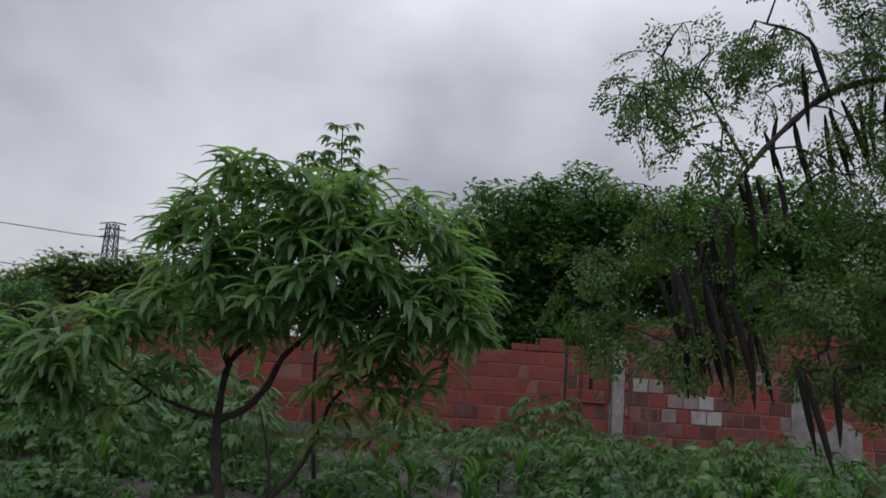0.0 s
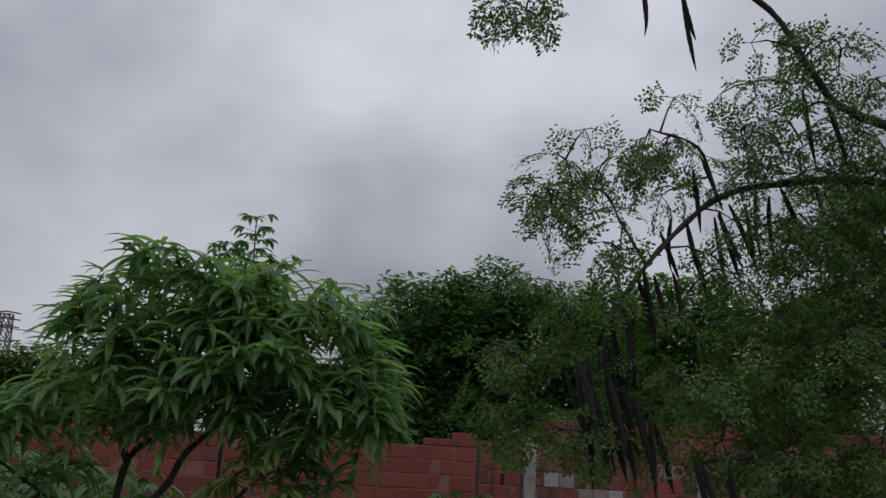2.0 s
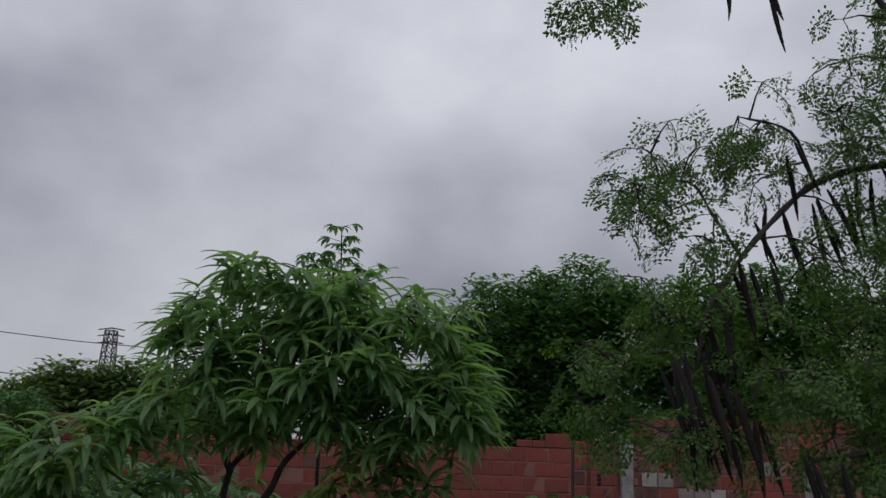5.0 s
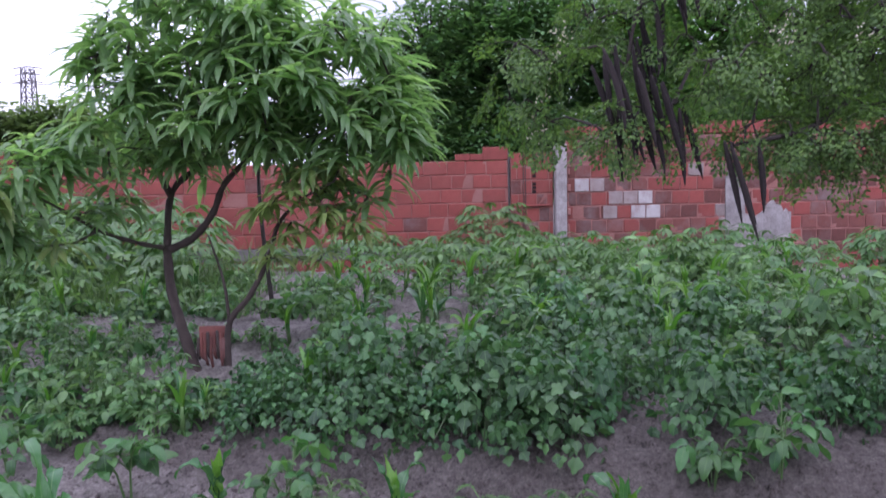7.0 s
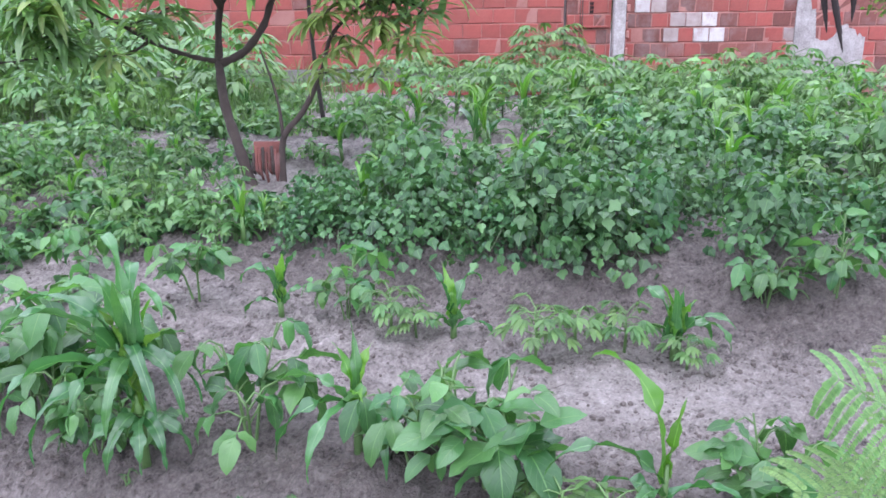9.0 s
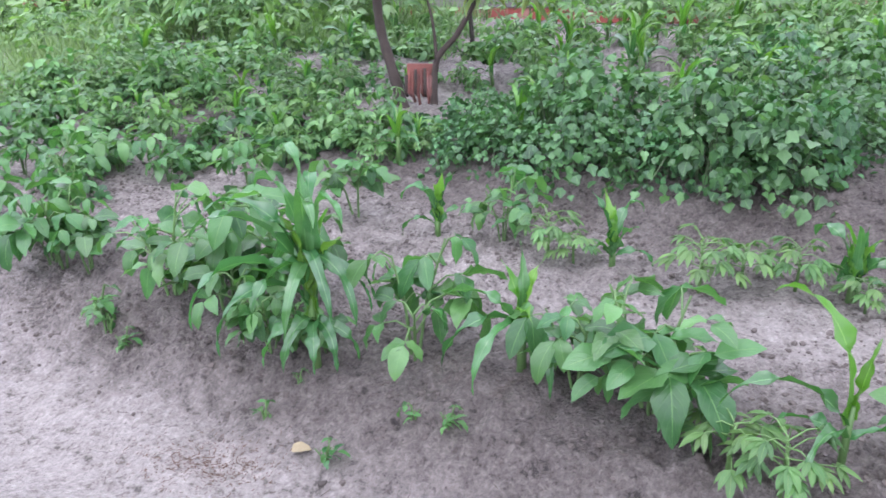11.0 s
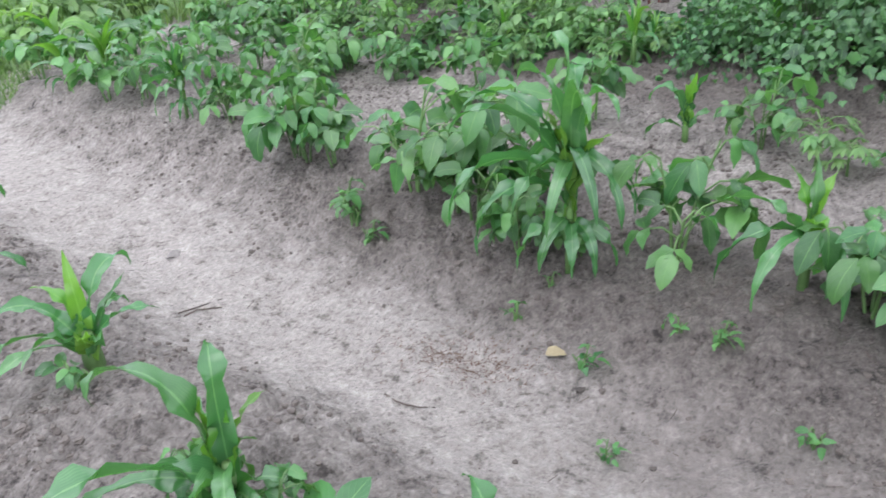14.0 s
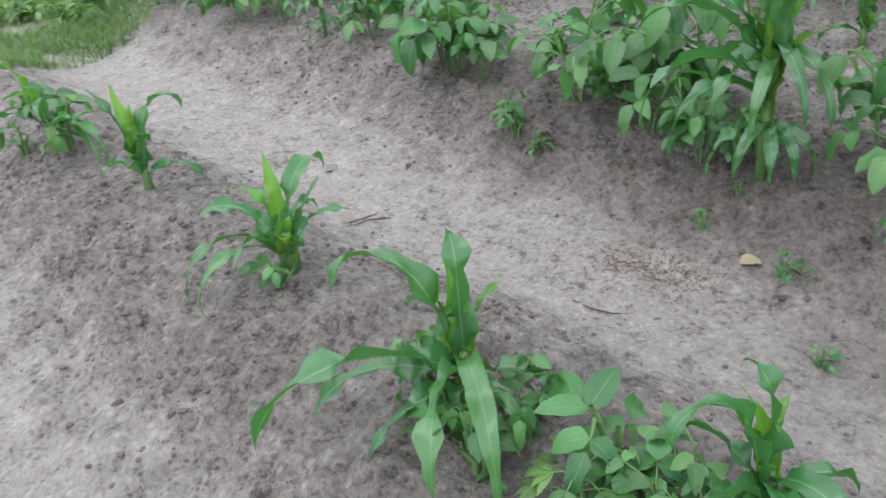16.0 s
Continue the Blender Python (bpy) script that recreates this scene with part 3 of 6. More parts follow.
def bean(rng, tall, count, leaflet=0.10, each=True, name="bean_plant", material=None):
    """A bush of a few thin stems, each bearing stalked leaves of three pointed, hanging leaflets."""
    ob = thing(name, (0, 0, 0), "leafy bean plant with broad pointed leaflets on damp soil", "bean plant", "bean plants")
    stems, crown = Geo(), Geo()
    shoots = []
    for i in range(max(3, count // 5)):
        az = i * 2.4 + rng.uniform(-0.4, 0.4)
        h, r = tall * rng.uniform(0.42, 1.0), tall * rng.uniform(0.05, 0.42)
        line = [Vector((0.01 * math.cos(az), 0.01 * math.sin(az), -0.02)), Vector((r * 0.4 * math.cos(az), r * 0.4 * math.sin(az), h * 0.5)), Vector((r * math.cos(az), r * math.sin(az), h))]
        tube(stems, line, [0.006, 0.005, 0.003], 5, False)
        shoots.append(line)
    for i in range(count):
        line = shoots[i % len(shoots)]
        s = (0.42 if each else 0.25) + (0.58 if each else 0.75) * ((i // len(shoots)) + rng.random()) / max(1, (count - 1) // len(shoots) + 1)
        s = min(0.999, s)
        root = line[0].lerp(line[1], s * 2) if s < 0.5 else line[1].lerp(line[2], s * 2 - 1)
        az = rng.uniform(0, 6.28)
        reach = tall * rng.uniform(0.14, 0.38) * (1.15 - 0.45 * s)
        tip = root + Vector((reach * math.cos(az), reach * math.sin(az), tall * rng.uniform(0.0, 0.22)))
        tube(stems, [root, root.lerp(tip, 0.55) + Vector((0, 0, 0.02)), tip], [0.0035, 0.003, 0.002], 5, False)
        g = Geo() if each else crown
        grown = rng.uniform(0.62, 1.12)
        for k, off in enumerate((0.0, 1.35, -1.35)):
            size = leaflet * grown * rng.uniform(0.9, 1.1) * (1.12 if k == 0 else 0.92)
            at = tip + Vector((math.cos(az), math.sin(az), -0.2)) * (0.018 if k == 0 else 0.0)
            leaf(g, at, az + off + rng.uniform(-0.3, 0.3), rng.uniform(-1.1, 0.45), size, size * rng.uniform(0.56, 0.68), rng.uniform(0.25, 1.1), 6 if each else 4, "ovate", 0.28, rng.uniform(-1.1, 1.1), 0.18, rng)
        if each:
            part("leaf", g, material or LEAF_BEAN, ob)
    part("stem", stems, MAT_STEM, ob)
    if not each:
        part("foliage", crown, material or LEAF_BEAN, ob)
        GEO_OF[ob.name] = (stems, crown)
    return ob


def cassava(rng, tall, count, lobe=0.10, each=True, name="cassava_plant"):
    ob = thing(name, (0, 0, 0), "young cassava plant with drooping hand-shaped leaves on thin stalks", "cassava plant", "cassava plants")
    stems, crown = Geo(), Geo()
    tube(stems, [(0, 0, -0.03), (0.01, 0, tall * 0.5), (0, 0.01, tall * 0.85)], [0.010, 0.008, 0.004], 6)
    for i in range(count):
        s = (i + 1) / count
        az = i * 2.4 + rng.uniform(-0.3, 0.3)
        root = Vector((0, 0, tall * (0.4 + 0.45 * s)))
        r = tall * (0.55 - 0.25 * s) * rng.uniform(0.8, 1.15)
        tip = root + Vector((r * math.cos(az), r * math.sin(az), tall * rng.uniform(0.02, 0.16)))
        tube(stems, [root, root.lerp(tip, 0.6) + Vector((0, 0, 0.015)), tip], [0.0035, 0.003, 0.002], 5, False)
        g = Geo() if each else crown
        lobes = rng.choice((5, 5, 7))
        for k in range(lobes):
            off = (k - (lobes - 1) / 2) * 0.52
            size = lobe * (1.15 - 0.28 * abs(off)) * rng.uniform(0.9, 1.15)
            leaf(g, tip, az + off, rng.uniform(-0.45, -0.05), size, size * 0.30, rng.uniform(0.5, 1.0), 4, "lance", 0.22, 0, 0, rng)
        if each:
            part("leaf", g, LEAF_CASSAVA, ob)
    part("stem", stems, MAT_STEM, ob)
    if not each:
        part("foliage", crown, LEAF_CASSAVA, ob)
    return ob


def vine(rng, radius, tall, count, size=0.085):
    """Trailing stems under a lumpy heap of stalked leaves that lie every way, with gaps between them."""
    ob = thing("sweet_potato_vine", (0, 0, 0), "heaped dark green lobed vine leaves trailing over a bed", "vine", "vine mounds on the bed")
    stems, crown = Geo(), Geo()
    for i in range(5):
        az, r = rng.uniform(0, 6.28), radius * rng.uniform(0.5, 0.9)
        tube(stems, smooth_line([(0, 0, 0.0), (0.5 * r * math.cos(az), 0.5 * r * math.sin(az), tall * 0.35), (r * math.cos(az), r * math.sin(az), 0.03)], 4), [0.004] * 9, 5, False)
    lumps = [(rng.uniform(0, 6.28), rng.uniform(0.1, 0.75), rng.uniform(0.25, 0.45)) for _ in range(6)]
    for i in range(count):
        if i % 4:
            la, lr, lw = lumps[i % len(lumps)]
            x = radius * (lr * math.cos(la) + rng.gauss(0, 0.6) * lw)
            y = radius * (lr * math.sin(la) + rng.gauss(0, 0.6) * lw)
            high = 1.0
        else:
            az, q = rng.uniform(0, 6.28), math.sqrt(rng.random())
            x, y, high = radius * q * math.cos(az), radius * q * math.sin(az), 0.6
        q = min(1.25, math.hypot(x, y) / radius)
        h = tall * max(0.05, 1 - 0.8 * q**2) * rng.uniform(0.30, 1.08) * high + 0.03 - 0.09 * max(0.0, q - 0.35)
        out = math.atan2(y, x) + rng.gauss(0, 1.1)
        lobed(crown, (x, y, h), out, rng.gauss(-0.25, 0.38) - 0.45 * q * q, size * rng.uniform(0.6, 1.3), rng, 5, rng.gauss(0, 0.4))
        if i % 9 == 0:
            tube(stems, [(x * 0.8, y * 0.8, h * 0.2), (x, y, h)], [0.0025, 0.002], 4, False)
    tagged(part("stem", stems, MAT_TRAIL, ob), kind="stuff")
    part("foliage", crown, LEAF_VINE, ob)
    return ob


def shaped_maize(label, stalk, girth, blades, seed):
    """A maize plant blade by blade: heading and rise (degrees), how far it bends over (radians), length, width, how late it bends, twist, age, height of its base."""
    rng = random.Random(seed)
    ob = thing("maize_plant", (0, 0, 0), label, "maize plant", "maize plants")
    g = Geo()
    tube(g, [(0, 0, -0.03), (0, 0, stalk * 0.55), (0.004, 0, stalk)], [girth, girth * 0.9, girth * 0.45], 9)
    part("stalk", g, MAT_STEM, ob)
    for az, rise, bend, long, wide, late, twist, young, base in blades:
        g = Geo()
        a = radians(az)
        foot = (0.6 * girth * math.cos(a), 0.6 * girth * math.sin(a), base)
        leaf(g, foot, a, radians(rise), long, wide, bend, 18, "broad" if late > 2.3 else "maize", 0.42, twist + rng.uniform(-0.3, 0.3), 0.75, rng, late, rng.uniform(-0.7, 0.7))
        part("leaf", g, LEAF_MAIZE_NEW if young else LEAF_MAIZE, ob)
    return ob


# headings: 0 to the right of the path, 90 away from it, 270 towards it
PATHSIDE_BLADES = [
    (70, 88, 3.0, 0.33, 0.054, 6.0, 0.5, 0, 0.10), (160, 80, 3.8, 0.46, 0.048, 3.0, 0.15, 0, 0.10), (192, 40, 2.3, 0.54, 0.060, 1.3, 0.5, 0, 0.11),
    (178, 32, 1.9, 0.36, 0.048, 1.3, -0.4, 0, 0.09), (276, 62, 2.8, 0.40, 0.050, 0.7, 0.4, 0, 0.13), (244, 58, 2.8, 0.40, 0.050, 0.75, 0.5, 0, 0.11),
    (212, 25, 1.7, 0.26, 0.036, 1.2, 0.0, 0, 0.07), (335, 52, 2.5, 0.24, 0.040, 1.2, -0.4, 0, 0.08), (85, 86, 0.9, 0.23, 0.050, 2.0, 0.1, 1, 0.11), (140, 84, 0.9, 0.22, 0.044, 2.0, 0.5, 1, 0.11),
    (40, 82, 1.2, 0.20, 0.042, 1.6, -0.3, 1, 0.11), (110, 60, 2.4, 0.30, 0.040, 1.4, 0.6, 0, 0.09), (255, 70, 2.0, 0.20, 0.046, 1.2, 0.2, 0, 0.05), (300, 60, 2.6, 0.24, 0.036, 0.9, 0.5, 0, 0.07),
]
BUNCHED_BLADES = [
    (95, 86, 0.6, 0.25, 0.050, 2.0, 0.2, 1, 0.08), (35, 82, 3.5, 0.33, 0.046, 2.6, 0.3, 0, 0.08), (160, 66, 2.2, 0.27, 0.050, 1.8, -0.3, 0, 0.08), (188, 50, 2.7, 0.38, 0.030, 1.2, 0.4, 0, 0.07),
    (204, 45, 2.7, 0.36, 0.028, 1.2, -0.4, 0, 0.06), (2, 50, 1.7, 0.21, 0.030, 1.2, 0.3, 0, 0.09), (20, 62, 0.5, 0.20, 0.018, 1.0, 0.0, 0, 0.09), (268, 76, 1.2, 0.17, 0.056, 1.6, 0.1, 1, 0.03),
    (300, 74, 1.4, 0.17, 0.050, 1.6, -0.2, 0, 0.03), (225, 70, 2.2, 0.26, 0.036, 1.4, 0.3, 0, 0.05), (130, 80, 1.8, 0.22, 0.036, 2.0, 0.0, 1, 0.08), (60, 60, 2.4, 0.24, 0.034, 1.3, 0.2, 0, 0.06),
]
SLENDER_BLADES = [
    (120, 86, 0.7, 0.27, 0.046, 2.0, 0.2, 1, 0.07), (40, 80, 3.4, 0.33, 0.040, 2.5, 0.2, 0, 0.07), (200, 66, 1.7, 0.15, 0.036, 1.4, 0.3, 0, 0.05), (300, 74, 1.1, 0.20, 0.046, 1.8, 0.1, 0, 0.06),
    (160, 83, 1.0, 0.30, 0.038, 2.2, 0.4, 0, 0.07), (345, 36, 2.5, 0.23, 0.028, 1.2, 0.3, 0, 0.05), (80, 85, 0.4, 0.18, 0.036, 2.0, 0.0, 1, 0.09),
]
STRONG_BLADES = [
    (100, 88, 3.2, 0.60, 0.050, 6.0, 0.3, 0, 0.22), (75, 87, 3.4, 0.54, 0.052, 4.0, 0.5, 0, 0.22), (300, 86, 3.5, 0.52, 0.054, 3.4, 0.3, 0, 0.26), (262, 87, 3.4, 0.54, 0.056, 3.2, -0.3, 0, 0.26), (150, 86, 3.3, 0.50, 0.048, 4.0, 0.4, 0, 0.26),
    (20, 87, 0.5, 0.36, 0.050, 2.4, 0.4, 1, 0.20), (150, 87, 0.6, 0.34, 0.046, 2.4, 0.2, 1, 0.20), (230, 87, 0.6, 0.32, 0.046, 2.4, -0.3, 1, 0.20), (340, 86, 1.2, 0.34, 0.048, 2.4, 0.3, 1, 0.18), (175, 66, 2.5, 0.50, 0.048, 1.7, 0.3, 0, 0.32),
    (188, 58, 2.8, 0.52, 0.050, 1.2, 0.6, 0, 0.28), (160, 70, 2.3, 0.46, 0.044, 1.8, -0.4, 0, 0.34), (199, 60, 2.9, 0.46, 0.044, 1.0, 0.5, 0, 0.24), (282, 74, 2.9, 0.31, 0.041, 0.45, 0.4, 0, 0.40),
    (250, 74, 2.9, 0.31, 0.040, 0.45, -0.5, 0, 0.36), (312, 74, 2.9, 0.33, 0.040, 0.45, 0.6, 0, 0.38), (340, 70, 2.8, 0.29, 0.038, 0.5, 0.5, 0, 0.35), (212, 70, 2.8, 0.33, 0.040, 0.55, 0.6, 0, 0.35),
    (5, 68, 2.8, 0.29, 0.034, 0.6, -0.6, 0, 0.33), (80, 70, 2.9, 0.33, 0.036, 0.6, 0.4, 0, 0.36), (120, 70, 2.9, 0.33, 0.036, 0.6, 0.4, 0, 0.36), (270, 70, 2.8, 0.22, 0.042, 0.45, 0.3, 0, 0.17), (235, 66, 2.8, 0.24, 0.038, 0.5, -0.4, 0, 0.18), (300, 66, 2.8, 0.23, 0.040, 0.5, 0.4, 0, 0.17), (330, 60, 2.7, 0.22, 0.036, 0.6, 0.4, 0, 0.15), (200, 60, 2.7, 0.26, 0.036, 0.6, 0.4, 0, 0.16),
]
WHORL_BLADES = [
    (90, 87, 0.5, 0.30, 0.036, 2.0, 0.2, 0, 0.12), (60, 86, 0.7, 0.24, 0.044, 2.0, 0.3, 1, 0.12), (130, 85, 0.9, 0.25, 0.046, 2.0, 0.1, 1, 0.12), (202, 56, 2.7, 0.36, 0.042, 0.8, 0.3, 0, 0.15), (232, 58, 2.8, 0.34, 0.040, 0.7, -0.4, 0, 0.15),
    (300, 58, 2.8, 0.30, 0.040, 0.6, 0.4, 0, 0.15), (176, 68, 2.2, 0.32, 0.040, 1.4, 0.5, 0, 0.13), (345, 50, 2.6, 0.26, 0.036, 1.2, 0.3, 0, 0.10), (270, 82, 2.2, 0.22, 0.044, 1.8, 0.0, 1, 0.12),
]
ARCHING_BLADES = [
    (158, 86, 2.7, 0.52, 0.044, 2.4, 0.2, 1, 0.16), (186, 56, 2.3, 0.42, 0.044, 1.3, 0.5, 0, 0.16), (350, 40, 2.1, 0.30, 0.034, 1.3, -0.3, 0, 0.12), (170, 30, 1.7, 0.22, 0.034, 1.3, 0.3, 0, 0.12), (30, 84, 0.4, 0.24, 0.036, 2.0, 0.1, 1, 0.18), (235, 50, 2.5, 0.28, 0.032, 1.2, 0.2, 0, 0.12),
]


class Stock:
    """A few shapes of one kind; set_out() uses each shape itself once, and copies after that."""

    def __init__(self, shapes):
        self.shapes, self.used = shapes, [0.0] * len(shapes)

    def set_out(self, x, y, turn, size=1.0, which=None, sink=0.01, rng=random, tilt=(0, 0)):
        k = rng.randrange(len(self.shapes)) if which is None else which
        m = pose(x, y, ground_z(x, y) - sink, tilt[0], tilt[1], turn)
        if not self.used[k]:
            self.used[k] = size
            self.shapes[k].matrix_basis = m @ Matrix.Scale(size, 4)
            return self.shapes[k]
        return copy_thing(self.shapes[k], m @ Matrix.Scale(size / self.used[k], 4))


class Field:
    """Far rows of bushes that cannot be told apart, joined into leaves and stems."""

    def __init__(self):
        self.stems, self.crown = Geo(), Geo()

    def set_out(self, x, y, turn, size, rng):
        m = np.array(pose(x, y, ground_z(x, y) - 0.01, 0, 0, turn) @ Matrix.Scale(size, 4))
        for mine, geo in zip((self.stems, self.crown), GEO_OF[rng.choice(BUSH.shapes).name]):
            mine.add((np.array([tuple(p) for p in geo.v]) @ m[:3, :3].T + m[:3, 3]).tolist(), geo.f, geo.uv)

    def finish(self, name, label, material):
        ob = thing(name, (0, 0, 0), label, "crop rows")
        tagged(part("stem", self.stems, MAT_STEM, ob), kind="stuff")
        tagged(part("foliage", self.crown, material, ob), kind="stuff")


rng = random.Random(11)
MAIZE = Stock([maize(rng, t, n) for t, n in ((0.50, 12), (0.46, 11))])
SHAPED = {
    "pathside": Stock([shaped_maize("sturdy young maize plant with broad wet hanging leaves beside the path", 0.15, 0.022, PATHSIDE_BLADES, 2)]),
    "bunched": Stock([shaped_maize("short stout maize seedling with bunched bright green leaves", 0.11, 0.030, BUNCHED_BLADES, 3)]),
    "slender": Stock([shaped_maize("slender upright maize seedling with few narrow leaves", 0.10, 0.015, SLENDER_BLADES, 4)]),
    "strong": Stock([shaped_maize("strong maize plant with a funnel of long glossy hanging leaves", 0.40, 0.015, STRONG_BLADES, 5)]),
    "whorl": Stock([shaped_maize("young maize plant with a yellow-green whorl and drooping lower leaves", 0.16, 0.016, WHORL_BLADES, 6)]),
    "arching": Stock([shaped_maize("thin maize plant with one tall leaf arching over", 0.22, 0.012, ARCHING_BLADES, 7)]),
}
MAIZE_FAR = Stock([maize(rng, t, n, 1.3, "maize_plant", 0.58) for t, n in ((0.40, 11), (0.45, 12), (0.36, 10))])
BEANS = Stock([bean(rng, t, n, lf) for t, n, lf in ((0.38, 17, 0.125), (0.34, 15, 0.115), (0.42, 19, 0.125), (0.36, 21, 0.13))])
BEAN_LOW = Stock([bean(rng, 0.14, 4, 0.07), bean(rng, 0.10, 3, 0.05)])
CASSAVAS = Stock([cassava(rng, t, n, 0.088) for t, n in ((0.30, 15), (0.26, 13), (0.34, 17))])
BUSH = Stock([bean(rng, t, n, lf, False, "bean_plant", LEAF_BUSH) for t, n, lf in ((0.34, 28, 0.096), (0.28, 24, 0.086), (0.42, 32, 0.102), (0.32, 28, 0.09), (0.24, 22, 0.08))])
CASSAVA_FAR = Stock([cassava(rng, t, n, 0.13, False) for t, n in ((0.55, 16), (0.62, 20), (0.5, 14))])
VINES = Stock([vine(rng, 0.42, 0.42, 430, 0.054), vine(rng, 0.36, 0.36, 330, 0.050), vine(rng, 0.46, 0.46, 470, 0.055), vine(rng, 0.34, 0.28, 260, 0.055), vine(rng, 0.30, 0.38, 260, 0.062)])
VINE_LOW = Stock([vine(rng, 0.34, 0.15, 60), vine(rng, 0.30, 0.13, 48)])

# the near bed: a spaced row of maize with beans at its foot
for kind, x, y, turn, size in (("pathside", -1.04, 1.10, 33, 1.0), ("pathside", -0.46, 1.03, 55, 0.80), ("bunched", -1.73, 1.43, 42, 1.0), ("slender", -2.48, 1.66, 48, 1.08), ("bunched", -3.16, 1.86, 150, 1.15)):
    SHAPED[kind].set_out(x, y, turn, size)
for x, y, turn, size in ((-1.70, 1.35, 250, 0.8), (-0.95, 0.98, 300, 1.35), (-1.12, 1.1, 120, 1.2), (-0.70, 1.02, 200, 1.5), (-3.05, 1.82, 40, 1.6), (-3.3, 1.8, 90, 1.6)):
    BEAN_LOW.set_out(x, y, turn, size, rng=rng)
CASSAVAS.set_out(-0.74, 0.93, 40, 0.62, 1)
for x, y, turn, size, k in ((-0.99, 0.99, 20, 0.55, 1), (-1.12, 1.12, 200, 0.42, 0), (-0.93, 1.08, 90, 0.42, 2), (-0.62, 0.98, 130, 0.55, 3), (-0.50, 0.90, 10, 0.5, 1)):
    BEANS.set_out(x, y, turn, size, k)
BEANS.set_out(-3.28, 1.92, 10, 0.7, 1)

# the second bed: beans and maize along its front edge
for kind, x, y, turn, size in (("strong", -0.67, 2.33, 19, 1.0), ("whorl", -0.01, 2.31, 5, 1.0), ("arching", 0.81, 1.95, -8, 0.9), ("slender", -0.48, 3.44, 190, 0.95), ("slender", 0.27, 3.18, 20, 0.95), ("slender", 1.10, 2.99, 100, 1.0), ("strong", -2.87, 3.27, 60, 0.62), ("whorl", 1.12, 3.0, 160, 0.8)):
    SHAPED[kind].set_out(x, y, turn, size)
for x, y, turn, size, k in ((-2.04, 2.96, 10, 0.92, 0), (-1.82, 2.89, 130, 0.85, 1), (-1.36, 2.70, 80, 1.0, 2), (-1.06, 2.55, 200, 1.1, 0), (-0.92, 2.72, 310, 1.1, 2), (-0.89, 3.58, 50, 1.0, 1), (-0.36, 2.40, 160, 1.05, 0), (0.36, 2.17, 260, 1.15, 3), (0.16, 2.24, 20, 0.9, 3), (-0.19, 3.41, 95, 0.75, 2), (1.10, 2.02, 200, 0.85, 3), (1.55, 3.30, 20, 0.72, 3), (1.83, 3.30, 140, 0.8, 2), (-0.86, 2.42, 280, 0.7, 0), (-0.66, 2.42, 100, 0.5, 1), (-0.78, 2.44, 10, 0.45, 2), (-1.16, 2.62, 15, 0.8, 1), (-2.60, 3.25, 60, 0.62, 1)):
    BEANS.set_out(x, y, turn, size, k)
for x, y, turn, size, k in ((0.01, 3.24, 0, 0.72, 0), (0.58, 2.98, 70, 0.74, 2), (0.74, 3.03, 180, 0.75, 1), (0.92, 3.02, 30, 0.7, 0), (0.12, 3.2, 200, 0.6, 1), (0.55, 1.96, 250, 0.72, 1), (0.66, 1.88, 10, 0.7, 0), (1.13, 2.90, 120, 0.6, 1)):
    CASSAVAS.set_out(x, y, turn, size, k)
for x, y, turn, size in ((-0.80, 2.18, 0, 0.75), (-0.31, 2.12, 90, 0.7), (-1.55, 2.55, 200, 0.9), (-1.45, 2.48, 30, 0.7), (0.05, 1.86, 120, 0.8), (-0.55, 2.02, 40, 0.6), (-0.72, 2.30, 300, 0.6), (-1.62, 2.62, 10, 1.0), (-0.42, 1.72, 70, 0.45), (0.42, 2.4, 70, 0.9), (-0.2, 2.1, 10, 0.6)):
    BEAN_LOW.set_out(x, y, turn, size, rng=rng)
# the bed's far left end
for x, y, turn, size in ((-3.55, 3.45, 0, 0.9), (-3.30, 3.47, 70, 0.85), (-1.98, 2.94, 40, 1.0), (-2.55, 3.2, 160, 0.85), (-3.95, 3.68, 20, 0.9), (-4.35, 3.75, 120, 1.0), (-3.75, 3.85, 200, 1.0), (-4.15, 4.1, 220, 1.1)):
    BEANS.set_out(x, y, turn, size, rng=rng)
for x, y, turn, size in ((-3.70, 3.66, 50, 0.8), (-4.40, 3.95, 10, 0.85), (-3.98, 3.60, 150, 0.7)):
    MAIZE.set_out(x, y, turn, size, rng=rng)

# the third bed: low beans to the left, heaped vines to the right
rng = random.Random(5)
for i in range(150):
    v, s = rng.uniform(3.45, 4.95), rng.uniform(-5.8, 0.6)
    x, y = on_bed(v, s)
    if x > -0.75 or (x + 1.1) ** 2 + (y - 5.6) ** 2 < 0.05 or (x > -1.5 and y > 5.5):
        continue
    pick, size = rng.random(), rng.uniform(0.5, 0.95)
    (VINE_LOW if pick < 0.2 else BUSH if pick < 0.7 else CASSAVAS).set_out(x, y, rng.uniform(0, 360), size * (0.8 if x > -1.5 else 1.0), rng=rng)
for i in range(44):
    x, y = rng.uniform(-4.6, -1.65), rng.uniform(5.3, 6.6)
    if not (x > -2.1 and y > 6.0):
        (BUSH if rng.random() < 0.6 else CASSAVAS).set_out(x, y, rng.uniform(0, 360), rng.uniform(0.5, 0.85), rng=rng)
for i in range(14):
    x, y = on_bed(rng.uniform(3.6, 4.8), rng.uniform(-5.0, -1.6))
    MAIZE_FAR.set_out(x, y, rng.uniform(0, 360), rng.uniform(0.6, 0.85), rng=rng)
